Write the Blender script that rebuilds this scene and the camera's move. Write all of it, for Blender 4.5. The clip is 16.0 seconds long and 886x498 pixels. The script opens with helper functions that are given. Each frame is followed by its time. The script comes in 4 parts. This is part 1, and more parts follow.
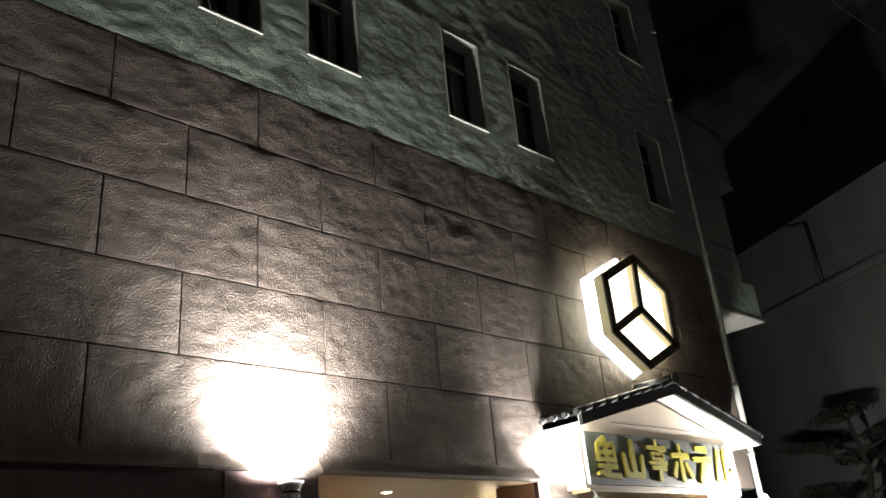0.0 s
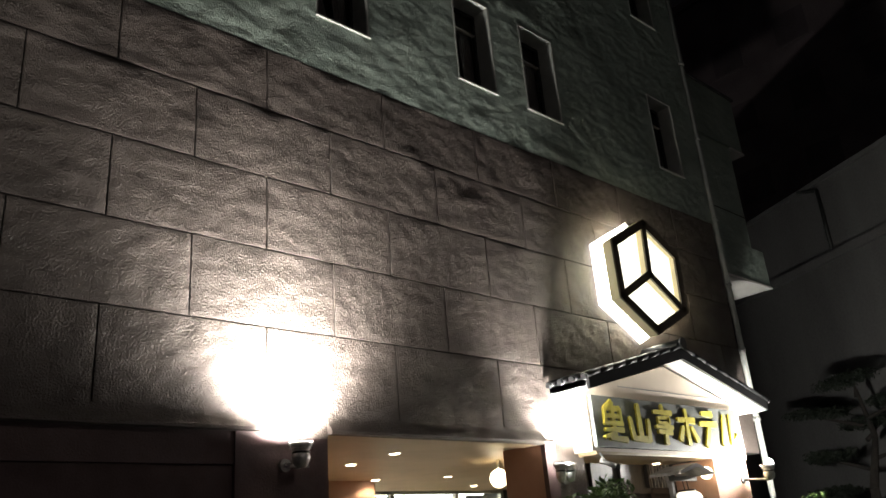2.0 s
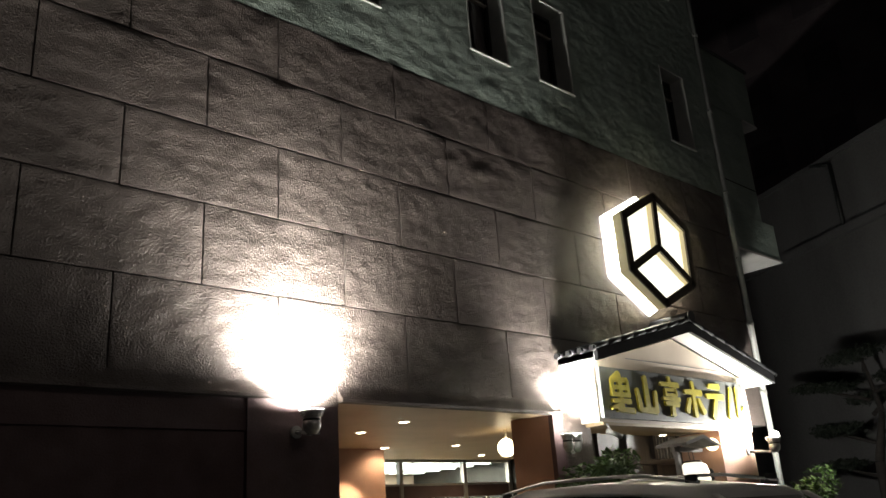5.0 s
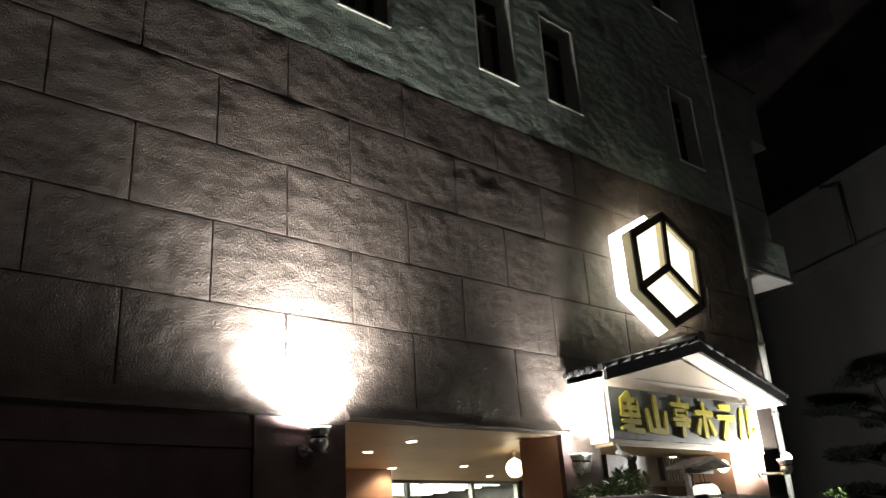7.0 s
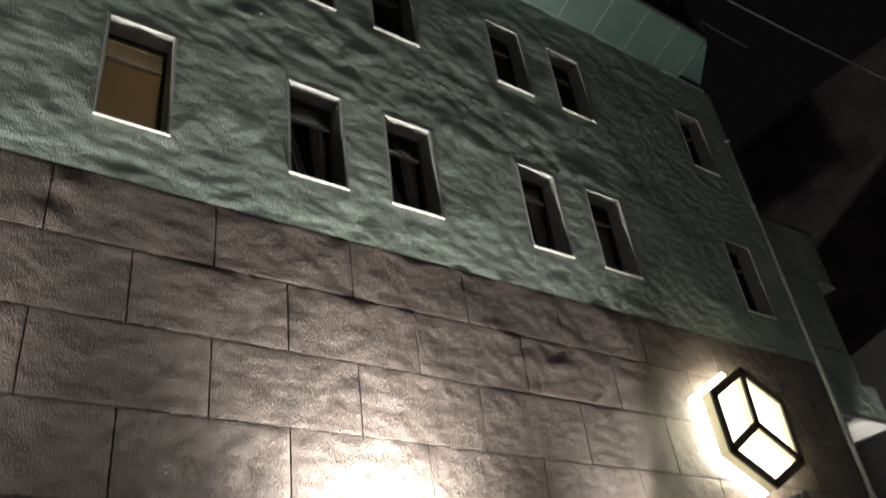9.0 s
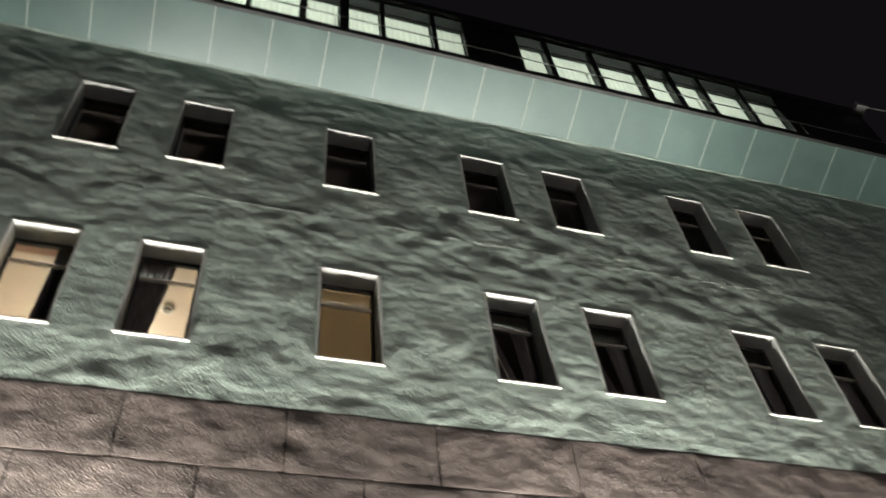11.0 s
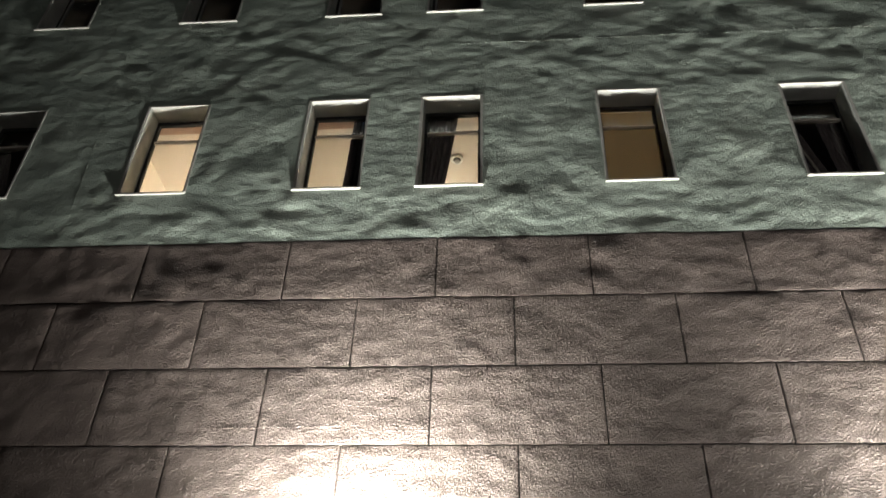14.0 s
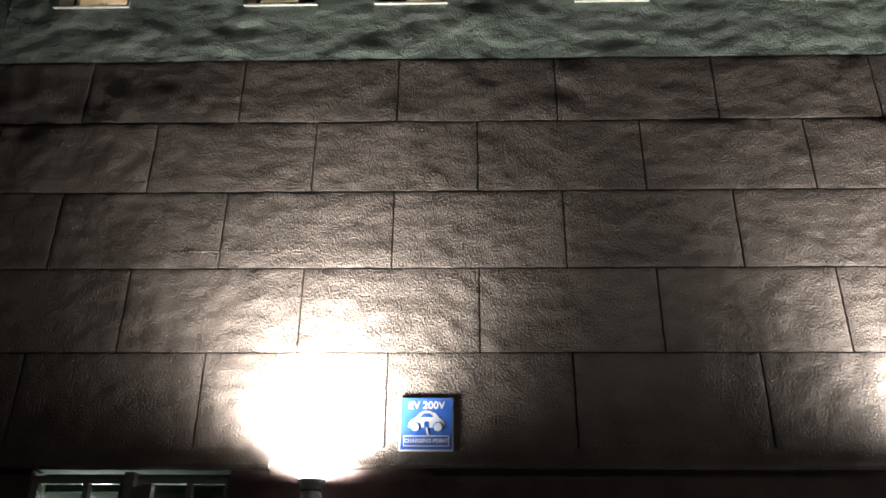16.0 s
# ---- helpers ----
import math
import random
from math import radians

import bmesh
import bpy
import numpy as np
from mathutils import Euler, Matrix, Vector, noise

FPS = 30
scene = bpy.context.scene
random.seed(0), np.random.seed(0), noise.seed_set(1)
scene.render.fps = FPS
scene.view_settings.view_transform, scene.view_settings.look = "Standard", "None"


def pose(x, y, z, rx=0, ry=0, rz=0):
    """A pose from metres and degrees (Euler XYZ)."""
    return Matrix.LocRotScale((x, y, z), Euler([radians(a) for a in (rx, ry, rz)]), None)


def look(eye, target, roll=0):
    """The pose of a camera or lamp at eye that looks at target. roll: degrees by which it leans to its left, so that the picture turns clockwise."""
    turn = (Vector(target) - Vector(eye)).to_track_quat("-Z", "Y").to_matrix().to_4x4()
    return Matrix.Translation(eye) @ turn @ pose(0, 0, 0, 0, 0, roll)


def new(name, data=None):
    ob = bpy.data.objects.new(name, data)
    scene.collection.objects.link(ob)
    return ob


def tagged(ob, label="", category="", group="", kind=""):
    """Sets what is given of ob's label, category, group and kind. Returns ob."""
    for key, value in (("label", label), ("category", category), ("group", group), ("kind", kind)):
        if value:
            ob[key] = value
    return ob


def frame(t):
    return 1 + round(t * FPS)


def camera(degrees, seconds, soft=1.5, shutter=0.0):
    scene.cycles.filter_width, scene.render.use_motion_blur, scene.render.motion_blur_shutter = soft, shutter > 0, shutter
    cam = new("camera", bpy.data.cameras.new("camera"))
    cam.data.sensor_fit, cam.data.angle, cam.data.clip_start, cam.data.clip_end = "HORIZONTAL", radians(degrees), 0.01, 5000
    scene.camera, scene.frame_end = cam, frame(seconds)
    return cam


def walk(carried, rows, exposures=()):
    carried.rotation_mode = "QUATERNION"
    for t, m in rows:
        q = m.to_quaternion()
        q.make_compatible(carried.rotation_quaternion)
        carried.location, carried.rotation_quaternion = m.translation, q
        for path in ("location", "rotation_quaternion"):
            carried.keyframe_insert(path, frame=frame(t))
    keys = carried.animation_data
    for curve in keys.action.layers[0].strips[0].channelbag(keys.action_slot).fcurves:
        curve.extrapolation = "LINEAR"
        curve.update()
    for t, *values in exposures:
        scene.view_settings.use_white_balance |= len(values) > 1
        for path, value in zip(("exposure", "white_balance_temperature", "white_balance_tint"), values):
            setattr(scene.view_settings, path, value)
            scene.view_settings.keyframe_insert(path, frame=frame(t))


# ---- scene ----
cam = camera(57.4, 16.0, shutter=0.5)
PATH = [
    (0, (0.06, -6.687, 1.643), (1.349, -5.378, 2.432), -5.3),
    (0.5, (0.063, -6.696, 1.653), (1.36, -5.382, 2.422), -5.3),
    (1, (0.067, -6.657, 1.641), (1.368, -5.339, 2.397), -5.1),
    (1.5, (0.061, -6.665, 1.638), (1.359, -5.335, 2.376), -4.8),
    (2, (0.06, -6.649, 1.629), (1.354, -5.3, 2.342), -4.7),
    (2.5, (0.09, -6.594, 1.596), (1.403, -5.237, 2.255), -4.4),
    (3, (0.07, -6.63, 1.621), (1.404, -5.265, 2.216), -3.7),
    (5.5, (0.026, -6.672, 1.611), (1.301, -5.284, 2.281), -4.0),
    (6, (0.03, -6.653, 1.629), (1.297, -5.265, 2.316), -4.0),
    (6.5, (0.021, -6.663, 1.608), (1.291, -5.283, 2.303), -3.7),
    (7, (0.046, -6.657, 1.582), (1.309, -5.273, 2.281), -3.6),
    (7.5, (0.042, -6.668, 1.609), (1.307, -5.281, 2.3), -3.8),
    (8, (-0.042, -6.661, 1.627), (1.17, -5.27, 2.401), -4.8),
    (8.5, (-0.061, -6.656, 1.661), (1.083, -5.294, 2.574), -6.9),
    (9, (-0.058, -6.695, 1.691), (0.998, -5.392, 2.781), -8.3),
    (9.2, (-0.083, -6.522, 1.777), (0.961, -5.251, 2.916), -8.7),
    (11.3, (0.002, -6.837, 1.608), (0.391, -5.657, 3.175), -7.6),
    (11.5, (-0.118, -6.844, 1.627), (0.203, -5.694, 3.231), -7.5),
    (12, (-0.012, -6.802, 1.557), (0.101, -5.678, 3.207), -2.3),
    (12.5, (-0.013, -6.792, 1.493), (0.08, -5.565, 3.069), -1.1),
    (13, (-0.047, -6.796, 1.555), (-0.085, -5.314, 2.897), 0.5),
    (13.5, (-0.055, -6.773, 1.567), (-0.162, -5.236, 2.842), 2.0),
    (14, (-0.065, -6.765, 1.575), (-0.221, -5.196, 2.806), 2.2),
    (14.5, (-0.049, -6.735, 1.549), (-0.239, -5.12, 2.713), 2.4),
    (15, (-0.068, -6.724, 1.571), (-0.208, -5.007, 2.587), 1.0),
    (15.5, (-0.102, -6.713, 1.592), (-0.195, -4.947, 2.527), 1.0),
    (16, (-0.129, -6.717, 1.602), (-0.183, -4.917, 2.471), 0.5),
]
NIGHT = 0.0048
FLOOD_WIDE = 560
FLOOD_MID = 2600
FLOOD_SIDE = 1050
FLOOD_PORCH = 420
FLOOD_SPILL = 25
FLOOD_BARE = 480
STREET = 160
SIGN = 1.7
BACKGLOW = 9
TOPROOM = 7
ROOM = 48
DOWN = 42
CABLE_A, CABLE_B = Vector((12.4, -1.06, 15.9)), Vector((32.0, -2.5, 16.6))
EXPO = [(0, 0.05), (2.0, -0.05), (3.0, -0.25), (7.5, -0.32), (8.1, -0.1), (9.0, 1.0), (9.2, 1.2), (11.3, 1.85), (12.5, 1.85), (13.0, 1.68), (13.5, 1.43), (14.6, 1.12), (15.2, 0.45), (16, 0.17)]
walk(cam, [(t, look(eye, target, roll)) for t, eye, target, roll in PATH],
     exposures=EXPO)

# ---- world: a dark night sky ----
world = bpy.data.worlds.new("night")
scene.world = world
world.use_nodes = True
bg = world.node_tree.nodes["Background"]
bg.inputs[0].default_value = (0.30, 0.26, 0.30, 1)
bg.inputs[1].default_value = NIGHT


def lamp(name, kind, m, watts, color=(1, 1, 1), size=0.05, angle=100, blend=0.6, size_y=None):
    d = bpy.data.lights.new(name, kind)
    d.energy, d.color = watts, color
    if kind == "SPOT":
        d.spot_size, d.spot_blend, d.shadow_soft_size = radians(angle), blend, size
    elif kind == "POINT":
        d.shadow_soft_size = size
    elif kind == "AREA":
        d.size = size
        if size_y:
            d.shape, d.size_y = "RECTANGLE", size_y
    ob = new(name, d)
    ob.matrix_world = m
    return ob


WHITE = (1.0, 0.97, 0.90)
WARM = (1.0, 0.74, 0.45)
# four wall floodlights: two throw a wide light and two splayed narrower ones up the wall, one stands close to the porch, one shines at its gable
FLOODS = [(-1.325, -0.29, 2.75), (4.18, -0.29, 2.74), (7.96, -0.22, 2.62), (12.08, -0.72, 2.60)]
for x, y, z in FLOODS[:2]:
    z += 0.03
    lamp("flood_wide", "SPOT", look((x, y, z), (x, y + 0.10, z + 1)), FLOOD_WIDE, WHITE, 0.12, 164, 0.85)
    for s in (-1, 1):
        lamp("flood_mid", "SPOT", look((x, y, z), (x + 0.28 * s, y + 0.84, z + 1.0)), FLOOD_MID, WHITE, 0.12, 98, 1.0)
x, y, z = FLOODS[2]
lamp("flood_side", "SPOT", look((x, y, z), (x, y + 0.03, z + 1)), FLOOD_SIDE, WHITE, 0.08, 96, 1.0)
lamp("flood_spill", "POINT", Matrix.Translation((x, y - 0.04, z + 0.03)), FLOOD_SPILL, WHITE, 0.06)
lamp("flood_porch", "SPOT", look((x + 0.12, y - 0.02, z), (x + 0.75, y - 0.02, z + 1)), FLOOD_PORCH, WHITE, 0.06, 84, 0.5)
x, y, z = FLOODS[3]
lamp("flood_bare", "POINT", Matrix.Translation((x, y - 0.02, z + 0.03)), FLOOD_BARE, WHITE, 0.07)


# ---- materials ----
def surf(name, a, b, scale=3.0, rough=0.7, bump=0.2, fine=60.0, dist=0.02, metal=0.0, stretch=(1, 1, 1), vary=0.0, spec=0.5, mid=0.0, grain=1.0, swell=3.0):
    """A procedural surface: colour between a and b by stains at one scale and grain at a finer one, and a relief of both."""
    m = bpy.data.materials.new(name)
    m.use_nodes = True
    n, l = m.node_tree.nodes, m.node_tree.links
    p = n["Principled BSDF"]
    p.inputs["Roughness"].default_value, p.inputs["Metallic"].default_value = rough, metal
    p.inputs["Specular IOR Level"].default_value = spec
    g = n.new("ShaderNodeNewGeometry")
    mp = n.new("ShaderNodeMapping")
    mp.inputs["Scale"].default_value = stretch
    l.new(g.outputs["Position"], mp.inputs["Vector"])
    big = n.new("ShaderNodeTexNoise")
    big.inputs["Scale"].default_value, big.inputs["Detail"].default_value = scale, 5
    small = n.new("ShaderNodeTexNoise")
    small.inputs["Scale"].default_value, small.inputs["Detail"].default_value = fine, 3
    l.new(mp.outputs[0], big.inputs["Vector"]), l.new(g.outputs["Position"], small.inputs["Vector"])
    add = n.new("ShaderNodeMath")
    add.operation = "MULTIPLY_ADD"
    add.inputs[1].default_value = 0.35
    l.new(small.outputs[0], add.inputs[0]), l.new(big.outputs[0], add.inputs[2])
    ramp = n.new("ShaderNodeValToRGB")
    ramp.color_ramp.elements[0].position, ramp.color_ramp.elements[1].position = 0.48, 0.86
    ramp.color_ramp.elements[0].color, ramp.color_ramp.elements[1].color = (*a, 1), (*b, 1)
    l.new(add.outputs[0], ramp.inputs[0])
    out = ramp.outputs[0]
    if vary:
        info, hsv = n.new("ShaderNodeObjectInfo"), n.new("ShaderNodeHueSaturation")
        mr = n.new("ShaderNodeMapRange")
        mr.inputs["To Min"].default_value, mr.inputs["To Max"].default_value = 1 - vary, 1 + vary
        l.new(info.outputs["Random"], mr.inputs[0]), l.new(mr.outputs[0], hsv.inputs["Value"]), l.new(out, hsv.inputs["Color"])
        out = hsv.outputs[0]
    l.new(out, p.inputs["Base Color"])
    if bump:
        bn = n.new("ShaderNodeBump")
        bn.inputs["Strength"].default_value, bn.inputs["Distance"].default_value = bump, dist
        h = small.outputs[0]
        if mid:
            md = n.new("ShaderNodeTexNoise")
            md.inputs["Scale"].default_value, md.inputs["Detail"].default_value, md.inputs["Roughness"].default_value = mid, 1.5, 0.35
            l.new(mp.outputs[0], md.inputs["Vector"])
            ad = n.new("ShaderNodeMath")
            ad.operation = "MULTIPLY_ADD"
            ad.inputs[1].default_value = swell
            pm = n.new("ShaderNodeMapRange")
            pm.interpolation_type = "SMOOTHSTEP"
            pm.inputs["From Min"].default_value, pm.inputs["From Max"].default_value, pm.inputs["To Max"].default_value = 0.62, 0.74, 0.5
            gr = n.new("ShaderNodeMath")
            gr.operation = "MULTIPLY_ADD"
            gr.inputs[1].default_value = grain
            l.new(h, pm.inputs[0]), l.new(h, gr.inputs[0]), l.new(pm.outputs["Result"], gr.inputs[2])
            l.new(md.outputs[0], ad.inputs[0]), l.new(gr.outputs[0], ad.inputs[2])
            h = ad.outputs[0]
        l.new(h, bn.inputs["Height"]), l.new(bn.outputs[0], p.inputs["Normal"])
    return m


def glow(name, color, strength):
    m = bpy.data.materials.new(name)
    m.use_nodes = True
    p = m.node_tree.nodes["Principled BSDF"]
    p.inputs["Base Color"].default_value = (*color, 1)
    p.inputs["Emission Color"].default_value, p.inputs["Emission Strength"].default_value = (*color, 1), strength
    return m


def glass(name, color=(1, 1, 1), rough=0.02):
    m = bpy.data.materials.new(name)
    m.use_nodes = True
    n, l = m.node_tree.nodes, m.node_tree.links
    mix, tr, gl = n.new("ShaderNodeMixShader"), n.new("ShaderNodeBsdfTransparent"), n.new("ShaderNodeBsdfGlossy")
    mix.inputs[0].default_value = 0.05
    tr.inputs[0].default_value = (*color, 1)
    gl.inputs["Roughness"].default_value = rough
    l.new(tr.outputs[0], mix.inputs[1]), l.new(gl.outputs[0], mix.inputs[2])
    l.new(mix.outputs[0], n["Material Output"].inputs[0])
    return m


M_BLOCK = surf("brown_stucco", (0.090, 0.071, 0.062), (0.160, 0.129, 0.114), 2.2, 0.62, 1.0, 56, 0.016, vary=0.10, stretch=(0.9, 1, 1.15), mid=5.5, grain=1.0, swell=2.4)
M_JOINT = surf("joint_dark", (0.02, 0.018, 0.016), (0.04, 0.035, 0.03), 8, 0.9, 0.2)
M_GREEN = surf("celadon_stucco", (0.25, 0.305, 0.266), (0.39, 0.46, 0.40), 1.6, 0.62, 1.0, 48, 0.018, stretch=(0.85, 1, 1.25), mid=5.0, grain=0.9, swell=3.0)
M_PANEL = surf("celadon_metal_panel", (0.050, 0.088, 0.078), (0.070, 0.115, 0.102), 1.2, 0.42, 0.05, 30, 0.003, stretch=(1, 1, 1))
M_SEAM = surf("pale_sealant", (0.22, 0.26, 0.24), (0.30, 0.34, 0.32), 9, 0.6, 0.1)
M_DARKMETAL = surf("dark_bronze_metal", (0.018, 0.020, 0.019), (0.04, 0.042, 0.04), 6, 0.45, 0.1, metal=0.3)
M_WHITEMETAL = surf("pale_window_trim", (0.40, 0.40, 0.375), (0.56, 0.56, 0.525), 12, 0.45, 0.08, 90, 0.003)
M_REVEAL = surf("grey_reveal", (0.33, 0.34, 0.32), (0.43, 0.44, 0.41), 5, 0.6, 0.15)
M_ALU = surf("aluminium", (0.42, 0.42, 0.41), (0.55, 0.55, 0.54), 14, 0.4, 0.05, metal=0.6)
M_BROWN = surf("dark_brown_plaster", (0.080, 0.048, 0.048), (0.13, 0.082, 0.081), 3, 0.7, 0.4, 60, 0.008)
M_SALMON = surf("salmon_plaster", (0.40, 0.24, 0.18), (0.48, 0.30, 0.23), 2.5, 0.7, 0.25, 70, 0.006)
M_CREAM = surf("cream_plaster", (0.62, 0.53, 0.44), (0.70, 0.61, 0.51), 2, 0.7, 0.1, 60, 0.004)
M_WHITE = surf("white_paint", (0.70, 0.69, 0.65), (0.80, 0.79, 0.75), 3, 0.55, 0.1, 50, 0.004)
M_CEIL = surf("tan_ceiling_board", (0.42, 0.32, 0.19), (0.52, 0.40, 0.25), 1.5, 0.45, 0.1, 40, 0.003)
M_GREYWOOD = surf("weathered_grey_board", (0.24, 0.225, 0.21), (0.34, 0.32, 0.30), 4, 0.7, 0.3, 40, 0.006, stretch=(0.4, 4, 4))
M_TILE = surf("black_roof_tile", (0.014, 0.014, 0.015), (0.032, 0.032, 0.034), 7, 0.5, 0.2, 50, 0.004, vary=0.2)
M_SIGNFRAME = surf("dark_brown_sign_frame", (0.075, 0.055, 0.032), (0.12, 0.09, 0.055), 8, 0.4, 0.1)
M_SIGNSIDE = surf("yellowed_acrylic", (0.62, 0.55, 0.36), (0.72, 0.65, 0.45), 5, 0.4, 0.05)
M_BOARD = surf("dark_slate_board", (0.085, 0.09, 0.086), (0.14, 0.15, 0.143), 5, 0.5, 0.3, 60, 0.004)
M_GOLD = surf("yellow_gold_leaf", (0.50, 0.42, 0.05), (0.66, 0.58, 0.09), 9, 0.45, 0.3, 60, 0.004)
M_ASPHALT = surf("asphalt", (0.035, 0.035, 0.036), (0.065, 0.065, 0.066), 1.5, 0.85, 0.7, 160, 0.01)
M_NEIGH = surf("grey_neighbour_wall", (0.075, 0.073, 0.073), (0.13, 0.127, 0.126), 0.6, 0.8, 0.3, 20, 0.01, stretch=(1, 1, 0.3))
M_DARKBLDG = surf("dark_building_wall", (0.26, 0.22, 0.235), (0.40, 0.34, 0.36), 0.5, 0.8, 0.2, 10)
M_DIMGLASS = surf("dim_far_window", (0.18, 0.16, 0.17), (0.28, 0.24, 0.26), 0.5, 0.4, 0.1, 10)
M_PORCHDARK = surf("near_black_porch_screen", (0.020, 0.015, 0.012), (0.045, 0.034, 0.027), 5, 0.5, 0.2, 60, 0.003, stretch=(6, 6, 0.5))
M_CURTAIN = surf("dark_plum_curtain", (0.075, 0.06, 0.062), (0.17, 0.14, 0.145), 12, 0.85, 0.3, 120, 0.004, stretch=(4, 4, 0.5))
M_BLIND = surf("tan_roller_blind", (0.31, 0.255, 0.18), (0.37, 0.31, 0.22), 6, 0.75, 0.1, 150, 0.002)
M_RAIL = surf("pale_curtain_rail", (0.50, 0.46, 0.40), (0.60, 0.55, 0.48), 12, 0.5, 0.05)
M_DARKROOM = surf("dim_room_wall", (0.10, 0.085, 0.075), (0.15, 0.13, 0.115), 2, 0.8, 0.1)
M_CHROME = surf("lamp_housing_metal", (0.55, 0.55, 0.54), (0.78, 0.78, 0.76), 20, 0.22, 0.1, metal=0.6)
M_BLUE = surf("blue_enamel", (0.025, 0.095, 0.40), (0.045, 0.135, 0.50), 7, 0.35, 0.05, 80, 0.002)
M_SIGNWHITE = surf("white_enamel", (0.56, 0.60, 0.66), (0.66, 0.70, 0.76), 9, 0.35, 0.05)
M_LEAF = surf("shrub_leaf", (0.06, 0.105, 0.03), (0.13, 0.21, 0.065), 14, 0.7, 0.1)
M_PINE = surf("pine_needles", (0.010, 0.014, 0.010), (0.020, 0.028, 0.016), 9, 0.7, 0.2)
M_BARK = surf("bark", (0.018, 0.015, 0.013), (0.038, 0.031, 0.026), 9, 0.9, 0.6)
M_CARPAINT = surf("pearl_white_car_paint", (0.66, 0.65, 0.62), (0.74, 0.73, 0.70), 3, 0.22, 0.0, spec=0.7)
M_CARGREY = surf("silver_car_paint", (0.30, 0.31, 0.32), (0.38, 0.39, 0.40), 3, 0.25, 0.0, metal=0.4)
M_CARGLASS = surf("tinted_car_glass", (0.006, 0.006, 0.007), (0.012, 0.012, 0.013), 3, 0.06, 0.0, spec=0.8)
M_RUBBER = surf("black_rubber", (0.012, 0.012, 0.012), (0.03, 0.03, 0.03), 20, 0.8, 0.2)
def see_through(m, color, share):
    """Lets part of the light through a cloth or blind."""
    nt = m.node_tree
    t_, x_ = nt.nodes.new("ShaderNodeBsdfTranslucent"), nt.nodes.new("ShaderNodeMixShader")
    x_.inputs[0].default_value, t_.inputs[0].default_value = share, (*color, 1)
    nt.links.new(nt.nodes["Principled BSDF"].outputs[0], x_.inputs[1]), nt.links.new(t_.outputs[0], x_.inputs[2])
    nt.links.new(x_.outputs[0], nt.nodes["Material Output"].inputs[0])
    return m


see_through(M_BLIND, (0.42, 0.36, 0.27), 0.5)
M_SIGNSIDE.node_tree.nodes["Principled BSDF"].inputs["Emission Color"].default_value = (0.8, 0.66, 0.34, 1)
M_SIGNSIDE.node_tree.nodes["Principled BSDF"].inputs["Emission Strength"].default_value = 0.16
M_GLASS = glass("clear_glass", (0.90, 0.93, 0.91))
M_BULB = glow("flood_lens", (1.0, 0.97, 0.9), 60)
M_NEON = glow("sign_face_glow", (1.0, 0.96, 0.80), SIGN)
M_BACKGLOW = glow("sign_back_glow", (1.0, 0.98, 0.92), BACKGLOW)
M_DOWN = glow("downlight_lens", (1.0, 0.85, 0.6), 22)
M_GLOBE = glow("frosted_globe", (1.0, 0.82, 0.52), 9)
M_LANTERN = glow("paper_lantern", (1.0, 0.93, 0.76), 1.5)
M_CLEAR = glow("bright_lobby_ceiling_lamp", (0.95, 1.0, 0.97), 6)


# ---- helpers ----
def box(bm, x0, x1, y0, y1, z0, z1, bevel=0.0):
    vs = [bm.verts.new((x, y, z)) for z in (z0, z1) for y in (y0, y1) for x in (x0, x1)]
    fs = [bm.faces.new([vs[i] for i in q]) for q in ((0, 2, 3, 1), (4, 5, 7, 6), (0, 1, 5, 4), (1, 3, 7, 5), (3, 2, 6, 7), (2, 0, 4, 6))]
    if bevel:
        bmesh.ops.bevel(bm, geom=list({e for f in fs for e in f.edges}), offset=bevel, segments=2, affect="EDGES", profile=0.5)
    return bm


def tube(bm, a, b, r, r2=None, seg=12, caps=True):
    a, b = Vector(a), Vector(b)
    r2 = r if r2 is None else r2
    q = (b - a).to_track_quat("Z", "Y")
    rings = []
    for p, rr in ((a, r), (b, r2)):
        rings.append([bm.verts.new(p + q @ Vector((rr * math.cos(2 * math.pi * i / seg), rr * math.sin(2 * math.pi * i / seg), 0))) for i in range(seg)])
    for i in range(seg):
        bm.faces.new((rings[0][i], rings[0][(i + 1) % seg], rings[1][(i + 1) % seg], rings[1][i])).smooth = True
    if caps:
        bm.faces.new(rings[0][::-1]), bm.faces.new(rings[1])
    return bm


def ball(bm, c, r, sx=1, sy=1, sz=1, seg=20):
    bmesh.ops.create_uvsphere(bm, u_segments=seg, v_segments=seg // 2, radius=r, matrix=Matrix.Translation(c) @ Matrix.Diagonal((sx, sy, sz, 1)))
    for f in bm.faces:
        f.smooth = True
    return bm


def prism(bm, pts, a, b, axis="y"):
    """A closed outline pts swept from a to b along an axis: y takes (x, z), x takes (y, z), z takes (x, y)."""
    put = {"y": lambda p, v: (p[0], v, p[1]), "x": lambda p, v: (v, p[0], p[1]), "z": lambda p, v: (p[0], p[1], v)}[axis]
    r0, r1 = [bm.verts.new(put(p, a)) for p in pts], [bm.verts.new(put(p, b)) for p in pts]
    bm.faces.new(r0), bm.faces.new(r1[::-1])
    for i in range(len(pts)):
        j = (i + 1) % len(pts)
        bm.faces.new((r0[j], r0[i], r1[i], r1[j]))
    bmesh.ops.recalc_face_normals(bm, faces=bm.faces)
    return bm


def part(name, bm, material, parent=None, label=""):
    me = bpy.data.meshes.new(name)
    bm.to_mesh(me)
    bm.free()
    me.materials.append(material)
    ob = new(name, me)
    if parent:
        ob.parent = parent
    return tagged(ob, label) if label else ob


